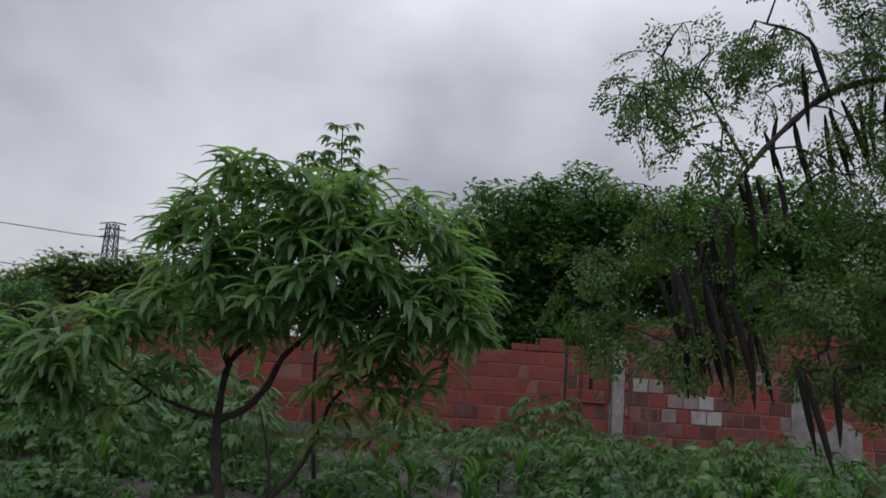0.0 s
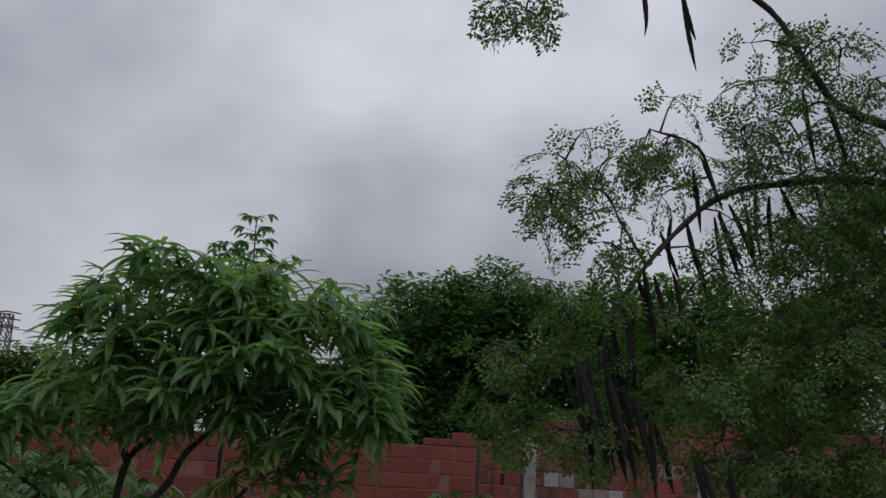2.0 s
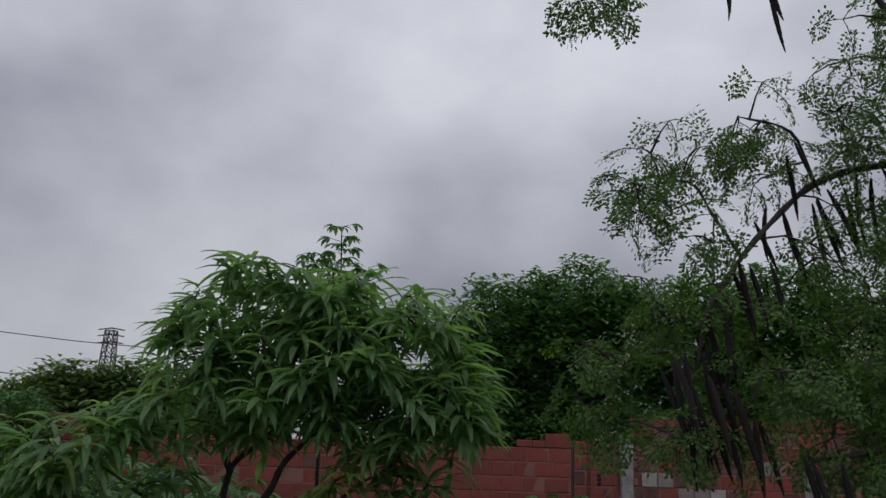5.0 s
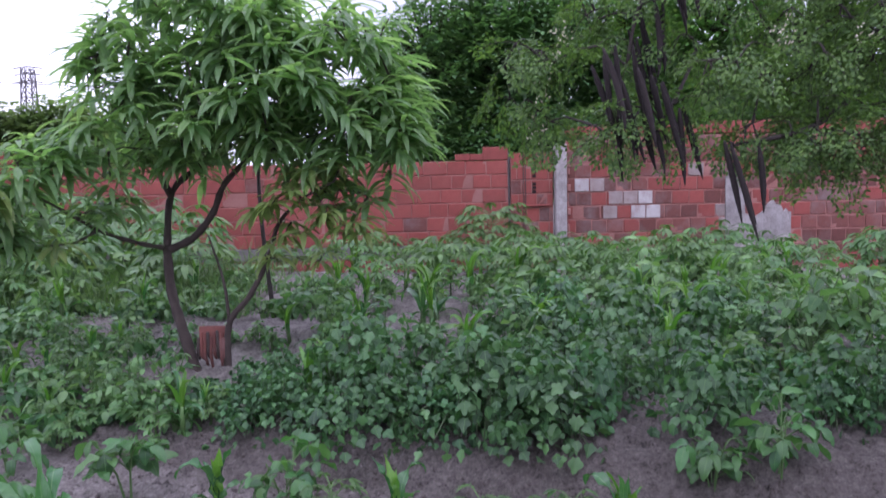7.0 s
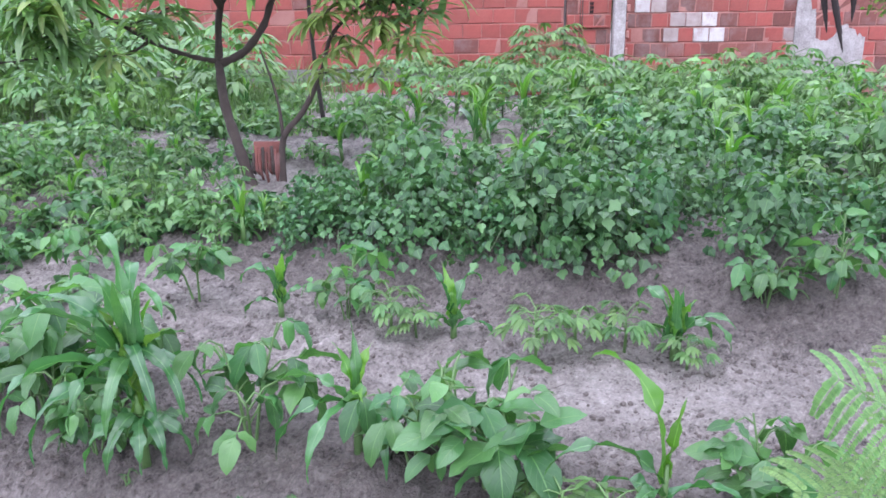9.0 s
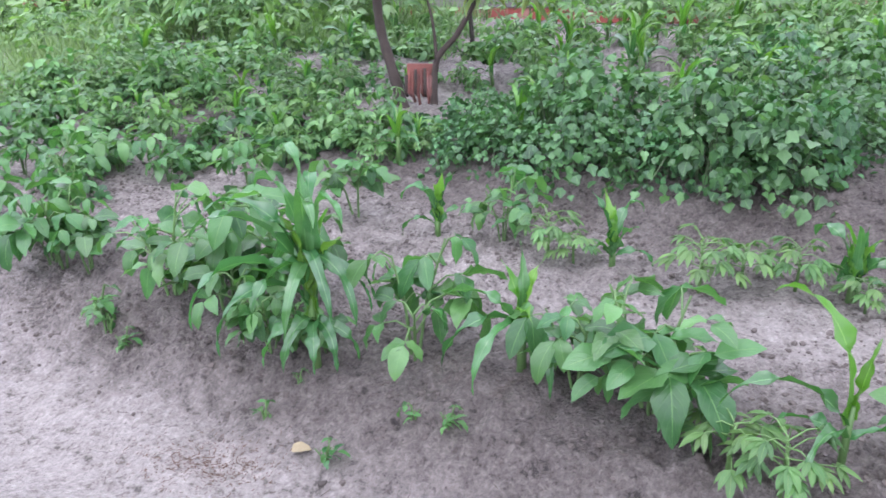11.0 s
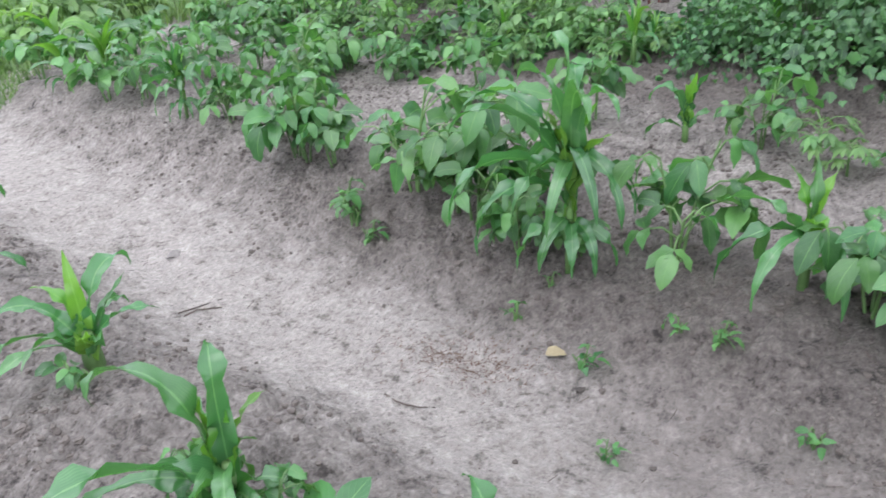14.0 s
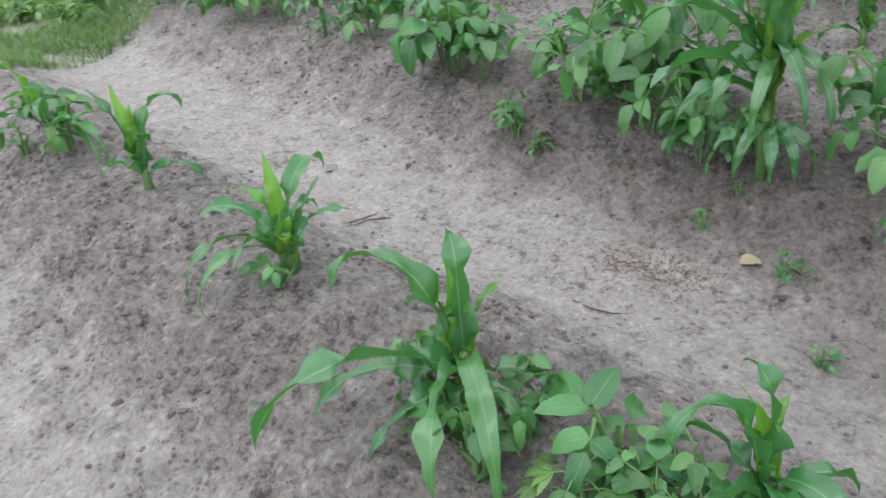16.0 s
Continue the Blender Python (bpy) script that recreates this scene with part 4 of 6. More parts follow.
for i in range(46):
    x, y = rng.uniform(-4.2, -0.2), rng.uniform(6.7, 7.8)
    (BUSH if rng.random() < 0.7 else VINE_LOW).set_out(x, y, rng.uniform(0, 360), rng.uniform(0.7, 1.15), rng=rng)
for v, s0, s1, step in ((3.78, -1.3, 0.3, 0.34), (4.08, -1.9, 2.9, 0.36), (4.4, -1.3, 3.2, 0.38), (4.8, -0.3, 3.2, 0.40), (5.2, 0.6, 2.0, 0.42)):
    s = s0
    while s < s1:
        x, y = on_bed(v + rng.uniform(-0.08, 0.08), s - 0.4)
        if x < -0.25 and v > 4.2:
            if (x + 1.1) ** 2 + (y - 5.6) ** 2 > 0.1 and v < 4.6:
                VINE_LOW.set_out(x, y, rng.uniform(0, 360), 0.7, rng=rng)
        elif not (v < 3.9 and -0.6 < x < 0.05):
            VINES.set_out(x, y, rng.uniform(0, 360), rng.uniform(0.6, 0.98) * (0.65 if x < -0.2 else 1.0), rng=rng)
        s += step * rng.uniform(0.8, 1.7)
for x, y, size in ((-0.52, 4.36, 0.50), (-0.33, 4.24, 0.66), (-0.08, 4.16, 0.74), (0.18, 4.08, 0.74), (0.62, 3.86, 0.95), (0.86, 3.80, 0.9), (0.48, 4.02, 0.8), (0.95, 5.0, 0.9), (1.25, 5.35, 0.95), (1.6, 5.1, 0.9), (1.75, 5.6, 1.0), (2.2, 5.3, 0.95), (1.4, 5.9, 1.0), (2.4, 5.85, 0.95), (1.0, 5.75, 0.85), (2.75, 5.5, 0.85), (1.95, 6.2, 0.95), (2.7, 6.3, 0.9)):
    VINES.set_out(x, y, rng.uniform(0, 360), size, rng=rng)
# low plants in front of the mango stems
for x, y, size, stock in ((-1.55, 4.95, 0.75, BUSH), (-1.30, 4.85, 0.70, BUSH), (-1.05, 4.78, 0.78, BUSH), (-1.42, 4.62, 0.7, BUSH), (-1.15, 4.52, 0.8, BUSH), (-0.92, 4.40, 0.85, BUSH), (-0.72, 4.62, 0.7, BUSH), (-0.98, 4.95, 0.6, VINE_LOW), (-0.62, 4.85, 0.55, VINES), (-0.42, 4.72, 0.6, VINES), (-0.50, 5.25, 0.5, VINES), (-0.36, 5.7, 0.5, BUSH), (-0.2, 5.45, 0.6, VINES), (-1.9, 5.0, 0.7, BUSH), (-1.75, 4.72, 0.7, VINE_LOW)):
    stock.set_out(x, y, rng.uniform(0, 360), size, rng=rng)
for i in range(15):
    x = -2.5 + 0.165 * i
    (BUSH if i % 4 else MAIZE_FAR).set_out(x + rng.uniform(-0.06, 0.06), 6.42 - 0.13 * (x + 2.5) + rng.uniform(-0.12, 0.16), rng.uniform(0, 360), rng.uniform(0.5, 0.8), rng=rng)
MAIZE_FAR.set_out(-0.81, 4.55, 40, 0.6, rng=rng)
for x, y in ((0.75, 5.45), (1.45, 5.5), (1.95, 5.15)):
    MAIZE_FAR.set_out(x, y, rng.uniform(0, 360), 1.0, rng=rng)
for x, y in ((-0.22, 4.42), (1.16, 5.6), (0.5, 6.2), (1.17, 5.95), (1.81, 3.94), (2.25, 6.9), (3.05, 6.5), (2.3, 5.6)):
    MAIZE_FAR.set_out(x, y, rng.uniform(0, 360), rng.uniform(0.95, 1.2), rng=rng)

# the beds behind the mango tree
ROWS, WEEDS = Field(), Field()
for v, s0, s1 in ((5.85, 0.9, 3.4), (6.2, 0.5, 3.6), (6.2, -4.2, -2.9), (6.6, -4.6, -2.6), (6.65, -1.2, 3.6), (7.1, -4.8, 3.8), (7.55, -4.8, 4.0), (8.0, -2.3, 4.3), (8.45, -2.0, 4.6), (8.9, -1.8, 4.8), (9.35, -1.6, 5.2), (9.8, -1.2, 5.4)):
    s = s0
    while s < s1:
        x, y = on_bed(v + rng.uniform(-0.12, 0.12), s)
        if y < 11.2:
            (ROWS if y > 7.4 else BUSH).set_out(x, y, rng.uniform(0, 360), rng.uniform(0.7, 1.35), rng=rng)
        s += rng.uniform(0.34, 0.5)
for i in range(24):
    x, y = on_bed(rng.uniform(4.95, 5.6), rng.uniform(-0.9, 3.4) - 1.3)
    if x > -0.35:
        BUSH.set_out(x, y, rng.uniform(0, 360), rng.uniform(0.7, 1.0), rng=rng)
for i in range(44):
    x, y = rng.uniform(-0.5, 5.6), rng.uniform(7.8, 11.1)
    CASSAVA_FAR.set_out(x, y, rng.uniform(0, 360), rng.uniform(0.75, 1.15), rng=rng)
for i in range(34):
    x, y = rng.uniform(-0.6, 4.6), rng.uniform(5.6, 10.4)
    MAIZE_FAR.set_out(x, y, rng.uniform(0, 360), rng.uniform(1.0, 1.35), rng=rng)
for x, y in ((1.21, 9.3), (2.32, 9.1), (4.6, 10.2), (-2.57, 7.0), (-1.94, 7.1), (0.56, 7.2), (2.28, 8.9), (0.39, 8.1), (-0.33, 8.0), (-1.82, 8.3), (-3.8, 6.9), (-2.9, 7.6), (3.5, 8.2), (0.9, 7.5)):
    MAIZE_FAR.set_out(x, y, rng.uniform(0, 360), rng.uniform(1.0, 1.35), rng=rng)
BIG_CASSAVA = cassava(rng, 1.05, 90, 0.15, False)
BIG_CASSAVA.matrix_basis = pose(1.42, 10.9, ground_z(1.42, 10.9) - 0.01)
for x, y, size in ((0.55, 10.9, 0.95), (2.9, 10.6, 1.0), (3.3, 10.4, 1.05), (4.1, 10.5, 1.2), (4.5, 10.7, 1.3), (-0.1, 10.7, 1.0), (5.4, 10.3, 1.1), (6.7, 10.8, 1.3), (-0.6, 9.9, 0.9), (0.9, 10.5, 1.0), (5.0, 10.4, 1.1), (2.3, 10.4, 1.0), (-1.2, 10.6, 0.8)):
    CASSAVA_FAR.set_out(x, y, rng.uniform(0, 360), size, rng=rng)
for i in range(26):
    x, y = on_bed(rng.uniform(2.45, 3.5), rng.uniform(-5.6, -2.6))
    (VINE_LOW if rng.random() < 0.6 else BEANS).set_out(x, y, rng.uniform(0, 360), rng.uniform(0.6, 0.85), rng=rng)
for i in range(34):
    x, y = rng.uniform(-7.5, -5.0), rng.uniform(4.0, 6.6)
    WEEDS.set_out(x, y, rng.uniform(0, 360), rng.uniform(0.9, 1.5), rng=rng)
for i in range(22):
    x, y = rng.uniform(-6.3, -4.9), rng.uniform(3.5, 4.6)
    WEEDS.set_out(x, y, rng.uniform(0, 360), rng.uniform(0.6, 1.0), rng=rng)
for i in range(150):
    x, y = rng.uniform(-13.0, -5.2), rng.uniform(6.0, 11.5)
    WEEDS.set_out(x, y, rng.uniform(0, 360), rng.uniform(0.9, 1.7) + max(0.0, y - 9.0) * 0.35, rng=rng)
# weeds by the wall on the left
for i in range(70):
    x, y = rng.uniform(-5.6, -1.9), rng.uniform(7.6, 11.2)
    (WEEDS if rng.random() < 0.65 else CASSAVA_FAR).set_out(x, y, rng.uniform(0, 360), rng.uniform(0.9, 1.7), rng=rng)
for i in range(16):
    x, y = rng.uniform(-5.2, -2.6), rng.uniform(9.2, 11.1)
    CASSAVA_FAR.set_out(x, y, rng.uniform(0, 360), rng.uniform(1.5, 2.2), rng=rng)
ROWS.finish("bean_field", "rows of yellow-green bean bushes growing towards the brick wall", LEAF_BUSH)
WEEDS.finish("weed_patch", "rank green weeds along the wall and behind the grass", LEAF_WEED_HAZED)


# ---- trees ----
def inside(rng, centre, radii, shell=0.0):
    while True:
        p = Vector([rng.uniform(-1, 1) for _ in range(3)])
        if shell <= p.length <= 1:
            return Vector((centre[0] + p.x * radii[0], centre[1] + p.y * radii[1], centre[2] + p.z * radii[2]))


def branch_out(limbs, tips):
    """Joins each tip to the nearest twig or limb before it. Returns the twigs as lines with the radii of their ends."""
    nodes = [p for line in limbs for p in line]
    tips = sorted(tips, key=lambda p: min((p - q).length for q in nodes))
    at = np.array([tuple(p) for p in nodes])
    twigs = []
    for p in tips:
        d = np.linalg.norm(at - np.array(tuple(p)), axis=1)
        q = Vector(at[int(d.argmin())])
        mid = q.lerp(p, 0.55) + Vector((0, 0, 0.10 * (p - q).length))
        twigs.append((q, mid, p))
        at = np.vstack([at, [tuple(mid), tuple(p)]])
    return twigs


def mango_tree():
    rng = random.Random(21)
    tree = thing("mango_tree", (-1.105, 5.6, 0.26), "slender mango tree with drooping green leaves among the beds", "tree")
    o = Vector((-1.16, 5.6, 0.24))
    limbs = [
        ([(-1.15, 5.58, 0.16), (-1.28, 5.7, 0.50), (-1.39, 5.85, 0.76), (-1.45, 6.0, 1.04)], 0.040, 0.031),
        ([(-1.45, 6.0, 1.02), (-1.26, 6.0, 1.11), (-1.10, 5.95, 1.29), (-1.0, 5.9, 1.49), (-0.80, 5.85, 1.68), (-0.63, 5.8, 1.85), (-0.5, 5.85, 2.2), (-0.45, 5.9, 2.5)], 0.031, 0.008),
        ([(-1.45, 6.0, 1.02), (-1.42, 6.1, 1.44), (-1.2, 6.2, 1.66), (-1.05, 6.15, 1.95), (-1.05, 6.1, 2.4), (-1.1, 6.0, 2.75)], 0.027, 0.008),
        ([(-1.42, 6.08, 1.40), (-1.55, 5.95, 1.75), (-1.68, 5.85, 2.15)], 0.024, 0.010),
        ([(-1.45, 6.0, 1.04), (-1.62, 5.9, 1.09), (-1.81, 5.7, 1.20), (-2.1, 5.6, 1.40), (-2.4, 5.5, 1.55)], 0.019, 0.007),
        ([(-1.81, 5.7, 1.20), (-1.95, 5.55, 1.12), (-2.3, 5.4, 1.12), (-2.6, 5.3, 1.1)], 0.011, 0.005),
        ([(-0.80, 5.85, 1.68), (-0.5, 5.8, 1.75), (-0.2, 5.7, 1.85), (0.05, 5.7, 1.9)], 0.020, 0.009),
    ]
    lines = []
    for n, (pts, r0, r1) in enumerate(limbs):
        g = Geo()
        line = [p - o for p in smooth_line(pts, 5)]
        tube(g, line, [r0 + (r1 - r0) * i / (len(line) - 1) + 0.003 * math.sin(i * 2.1) for i in range(len(line))], 9)
        part("trunk" if n == 0 else "limb", g, MAT_BARK, tree)
        lines.append(line)
    g = Geo()
    second = [p - o for p in smooth_line([(-0.96, 5.58, 0.16), (-0.945, 5.6, 0.55), (-0.80, 5.6, 0.74), (-0.66, 5.6, 1.0), (-0.59, 5.6, 1.22), (-0.42, 5.5, 1.38), (-0.2, 5.5, 1.5)], 5)]
    tube(g, second, [0.026 - 0.019 * i / (len(second) - 1) for i in range(len(second))], 8)
    part("second_stem", g, MAT_BARK, tree)
    g = Geo()
    tube(g, [p - o for p in smooth_line([(-0.94, 5.6, 0.56), (-0.98, 5.65, 0.84), (-1.08, 5.7, 1.15)], 4)], [0.014, 0.013, 0.012, 0.011, 0.010, 0.009, 0.008, 0.007, 0.006], 6)
    part("limb", g, MAT_BARK, tree)
    lobes = (((-1.12, 6.0, 2.28), (0.80, 0.8, 0.72), 96), ((-0.36, 5.9, 2.12), (0.76, 0.7, 0.70), 100), ((-1.66, 5.75, 2.06), (0.36, 0.45, 0.52), 30), ((-2.2, 5.5, 1.46), (0.62, 0.45, 0.36), 44), ((0.03, 5.65, 1.70), (0.38, 0.33, 0.48), 32), ((-2.75, 5.3, 1.22), (0.5, 0.4, 0.32), 28), ((-0.75, 5.65, 1.80), (0.62, 0.4, 0.22), 22), ((-0.85, 5.5, 2.05), (0.8, 0.35, 0.34), 28), ((-0.8, 6.1, 2.2), (0.7, 0.5, 0.5), 60))
    tips = []
    for c, r, n in lobes:
        for _ in range(n):
            q = inside(rng, c, r, 0.62)
            if q.z < c[2] - 0.3 * r[2] and rng.random() < 0.5:
                q.z = 2 * c[2] - q.z
            tips.append(((q - o).freeze(), (Vector(c) - o).freeze()))
    flush = {p for p, _ in tips if p.x < -0.75 and p.z < 1.5 and rng.random() < 0.10}
    old, more = Geo(), Geo()
    twigs, crown = Geo(), Geo()
    for q, mid, p in branch_out(lines, [p for p, _ in tips]):
        tube(twigs, [q, mid, p], [0.008, 0.006, 0.004], 5, False)
    for p, c in tips:
        away = p - c
        out, start = math.atan2(away.y, away.x), rng.uniform(0, 6.28)
        for k in range(rng.randint(12, 16)):
            size = rng.uniform(0.19, 0.32)
            az = out + rng.gauss(0, 0.75) if k % 3 == 0 else start + k * 2.4 + rng.uniform(-0.3, 0.3)
            leaf(old if p in flush else crown, p + Vector((0, 0, 0.03 - 0.009 * k)), az, rng.uniform(-0.45, 0.55), size, size * rng.uniform(0.145, 0.18), rng.uniform(0.6, 1.35), 6, "lance", 0.35, rng.uniform(-0.5, 0.5), 0.0, rng)
    tagged(part("twig", twigs, MAT_BARK, tree), kind="stuff")
    part("crown", crown, LEAF_MANGO, tree)
    tips = [inside(rng, (-0.38, 5.5, 1.28), (0.46, 0.25, 0.38)) - o for _ in range(40)]
    for q, mid, p in branch_out([second], tips):
        tube(more, [q, mid, p], [0.006, 0.004, 0.003], 5, False)
        start = rng.uniform(0, 6.28)
        for k in range(7):
            size = rng.uniform(0.13, 0.22)
            leaf(old, p, start + k * 2.4, rng.uniform(-0.5, 0.3), size, size * 0.20, rng.uniform(0.6, 1.4), 4, "lance", 0.3, rng.uniform(-0.6, 0.6), 0.0, rng)
    tagged(part("twig", more, MAT_BARK, tree), kind="stuff")
    part("lower_foliage", old, LEAF_MANGO_OLD, tree, "yellowing leaves on the low branches")


mango_tree()


def frond(geo, p, az, el, length, rng, leaflet=0.021, ribs=None):
    """A twice-divided leaf: a drooping rachis, paired side stalks, and oval leaflets set in pairs along them."""
    pos, pairs = Vector(p), 6
    line, face = [Vector(p)], rng.uniform(-0.9, 0.9)
    for i in range(1, pairs + 1):
        e = el - 0.9 * (i / pairs) ** 1.4
        d = Vector((math.cos(e) * math.cos(az), math.cos(e) * math.sin(az), math.sin(e)))
        pos = pos + d * (length / pairs)
        line.append(pos)
        flat = Vector((-math.sin(az), math.cos(az), 0))
        side = (flat * math.cos(face) + d.cross(flat) * math.sin(face)).normalized()
        nrm = d.cross(side).normalized()
        arm = length * (0.46 - 0.34 * i / pairs) + 0.014
        for sgn in (1, -1) if i > 1 else ():
            out = (side * sgn + d * rng.uniform(0.45, 0.7) + nrm * rng.uniform(-0.25, 0.15)).normalized()
            cross = nrm.cross(out).normalized()
            n = max(1, int(arm / 0.016))
            rhomb(geo, pos, out, cross, arm, 0.003)
            for j in range(1, n + 1):
                at = pos + out * (arm * (j - rng.uniform(0, 0.6)) / n) - nrm * (0.35 * arm * (j / n) ** 2)
                for sg in (1, -1):
                    if rng.random() < 0.12:
                        continue
                    dd = (cross * sg + out * rng.uniform(0.25, 0.8) + nrm * rng.uniform(-0.7, 0.3)).normalized()
                    rhomb(geo, at, dd, (nrm + Vector([rng.uniform(-0.7, 0.7) for _ in range(3)])).cross(dd).normalized(), leaflet * rng.uniform(0.7, 1.15), leaflet * rng.uniform(0.5, 0.66))
            rhomb(geo, pos + out * arm, out, cross, leaflet * 1.1, leaflet * 0.6)
        rhomb(geo, pos, d, side, leaflet, leaflet * 0.55)
    if ribs is not None:
        tube(ribs, line, [0.0022, 0.002, 0.0018, 0.0016, 0.0014, 0.0012, 0.001], 4, False)
    return pos


def moringa_tree():
    rng = random.Random(33)
    o = Vector((3.0, 2.6, 0.1))
    tree = thing("moringa_tree", o + Vector((0.05, 0, 0.05)), "moringa tree with feathery leaves, cream flowers and long dry brown pods", "tree")
    limbs = [
        ([(3.0, 2.6, 0.0), (2.95, 2.6, 1.0), (2.85, 2.65, 2.0), (2.7, 2.8, 2.9)], 0.11, 0.07),
        ([(2.85, 2.7, 2.3), (2.5, 3.4, 2.85), (2.07, 3.7, 2.91), (1.81, 3.7, 2.82), (1.6, 3.6, 2.64), (1.4, 3.5, 2.42), (1.22, 3.4, 2.16), (1.17, 3.4, 1.93)], 0.021, 0.008),
        ([(2.75, 2.75, 2.7), (2.29, 3.3, 3.12), (2.08, 3.3, 3.32), (1.9, 3.3, 3.6), (1.45, 3.15, 3.70), (1.05, 3.05, 3.60), (0.72, 3.05, 3.42)], 0.021, 0.005),
        ([(2.92, 2.62, 1.5), (2.5, 3.1, 2.1), (2.16, 3.3, 2.03), (2.07, 3.3, 1.83), (1.93, 3.3, 1.70), (1.75, 3.2, 1.64), (1.52, 3.2, 1.60)], 0.024, 0.006),
        ([(1.40, 3.5, 2.42), (1.30, 3.55, 2.62), (1.22, 3.6, 2.78), (1.0, 3.6, 2.76)], 0.008, 0.004),
        ([(1.81, 3.7, 2.82), (1.7, 3.65, 3.05), (1.45, 3.6, 3.1)], 0.009, 0.004),
        ([(1.5, 3.55, 2.0), (1.32, 3.3, 1.76), (1.2, 3.3, 1.62)], 0.010, 0.005),
    ]
    lines = []
    for n, (pts, r0, r1) in enumerate(limbs):
        g = Geo()
        line = [p - o for p in smooth_line(pts, 5)]
        tube(g, line, [r0 + (r1 - r0) * i / (len(line) - 1) + 0.002 * math.sin(i * 1.7) for i in range(len(line))], 8)
        part("trunk" if n == 0 else "limb", g, MAT_BARK_PALE, tree)
        lines.append(line)
    # lobes centred beyond x 2.6 are out of view, added to shade the field
    lobes = (((0.95, 3.6, 2.66), (0.13, 0.2, 0.12), 10), ((1.24, 3.6, 2.96), (0.22, 0.2, 0.20), 14), ((1.75, 3.65, 3.02), (0.42, 0.3, 0.33), 30), ((1.10, 3.45, 2.32), (0.22, 0.25, 0.42), 26), ((0.82, 3.5, 1.9), (0.14, 0.2, 0.28), 16), ((1.5, 3.35, 1.95), (0.45, 0.28, 0.26), 30), ((2.0, 3.3, 1.85), (0.40, 0.3, 0.28), 32), ((1.9, 3.5, 2.45), (0.40, 0.3, 0.30), 34), ((2.3, 3.4, 2.7), (0.3, 0.3, 0.5), 44), ((2.15, 3.3, 2.15), (0.35, 0.3, 0.3), 28), ((0.78, 3.05, 3.38), (0.20, 0.10, 0.06), 9), ((2.75, 3.6, 2.7), (0.45, 0.6, 0.6), 60), ((3.4, 2.8, 3.3), (0.7, 0.7, 0.6), 70), ((2.9, 4.3, 2.9), (0.5, 0.5, 0.5), 50), ((4.3, 5.0, 3.0), (0.8, 1.2, 0.7), 60), ((3.9, 3.4, 2.4), (0.7, 0.7, 0.6), 50), ((2.1, 3.4, 3.25), (0.32, 0.3, 0.45), 38), ((1.16, 3.3, 1.70), (0.20, 0.18, 0.12), 10), ((1.72, 3.2, 1.62), (0.36, 0.12, 0.08), 14), ((2.1, 3.25, 1.62), (0.3, 0.2, 0.16), 18))
    tips = [inside(rng, c, r) - o for c, r, n in lobes for _ in range(n if c[0] > 2.6 else int(n * (0.62 if c[2] > 2.2 else 0.85)) + 1)]
    twigs, crown = Geo(), Geo()
    for q, mid, p in branch_out(lines, tips):
        tube(twigs, [q, mid, p], [0.006, 0.004, 0.0025], 5, False)
    for p in tips:
        start = rng.uniform(0, 6.28)
        for k in range(3):
            frond(crown, p, start + 2.1 * k + rng.uniform(-0.5, 0.5), rng.uniform(-0.9, 0.6), rng.uniform(0.10, 0.24), rng, 0.020, twigs)
    tagged(part("twig", twigs, MAT_BARK_PALE, tree), kind="stuff")
    part("crown", crown, LEAF_MORINGA, tree)
    for c in ((0.83, 3.42, 1.83), (0.80, 3.42, 1.68), (0.87, 3.42, 1.95), (1.08, 3.5, 2.55), (1.02, 3.5, 2.45), (1.66, 3.1, 2.0), (2.0, 3.15, 1.98), (0.92, 3.45, 2.05)):
        g = Geo()
        for _ in range(22):
            p = inside(rng, c, (0.045, 0.04, 0.065)) - o
            d = Vector((rng.uniform(-1, 1), rng.uniform(-1, 1), rng.uniform(-0.6, 1))).normalized()
            rhomb(g, p, d, d.cross(Vector((0.2, 0.9, 0.3))).normalized(), 0.014, 0.006)
        tagged(part("panicle", g, MAT_FLOWER, tree), kind="stuff")
    clusters = ((1.04, 3.12, 1.92, 7), (1.15, 3.12, 1.84, 8), (1.24, 3.15, 1.80, 4), (1.44, 3.05, 1.62, 2), (1.50, 3.05, 1.60, 1), (1.56, 3.05, 1.57, 1), (1.27, 3.4, 2.2, 4), (1.40, 3.48, 2.42, 4), (1.58, 3.58, 2.62, 4), (1.80, 3.65, 2.78, 4), (1.98, 3.65, 2.86, 4), (1.18, 3.4, 2.05, 4), (1.24, 3.05, 3.50, 1), (1.35, 3.05, 3.52, 2), (2.06, 3.3, 3.2, 2), (1.62, 3.6, 2.95, 2))
    for x, y, z, n in clusters:
        for k in range(n):
            long = rng.uniform(0.24, 0.36)
            a, b = rng.gauss(0.0, 0.55), rng.uniform(0.08, 0.46)
            top = Vector((x + rng.uniform(-0.09, 0.09), y + rng.uniform(-0.06, 0.06), z + rng.uniform(-0.07, 0.06))) - o
            drift = Vector((math.cos(a) * b, math.sin(a) * b * 0.6, -1)).normalized()
            bow = Vector((math.cos(a + 1), math.sin(a + 1), 0)) * long * rng.uniform(0.005, 0.045)
            pts = [top, top + drift * long * 0.25 + bow, top + drift * long * 0.5 + bow * 1.4, top + drift * long * 0.8 + bow, top + drift * long]
            g = Geo()
            line = smooth_line(pts, 4)
            girth = rng.uniform(0.009, 0.012)
            m = len(line) - 1
            tube(g, line, [girth * min(1.0, 0.35 + 3.0 * i / m, 0.12 + 2.2 * (1 - i / m)) + 0.0009 * (i % 2) for i in range(m + 1)], 6)
            part("pod", g, MAT_POD_AND_HOLE_SHADE, tree)


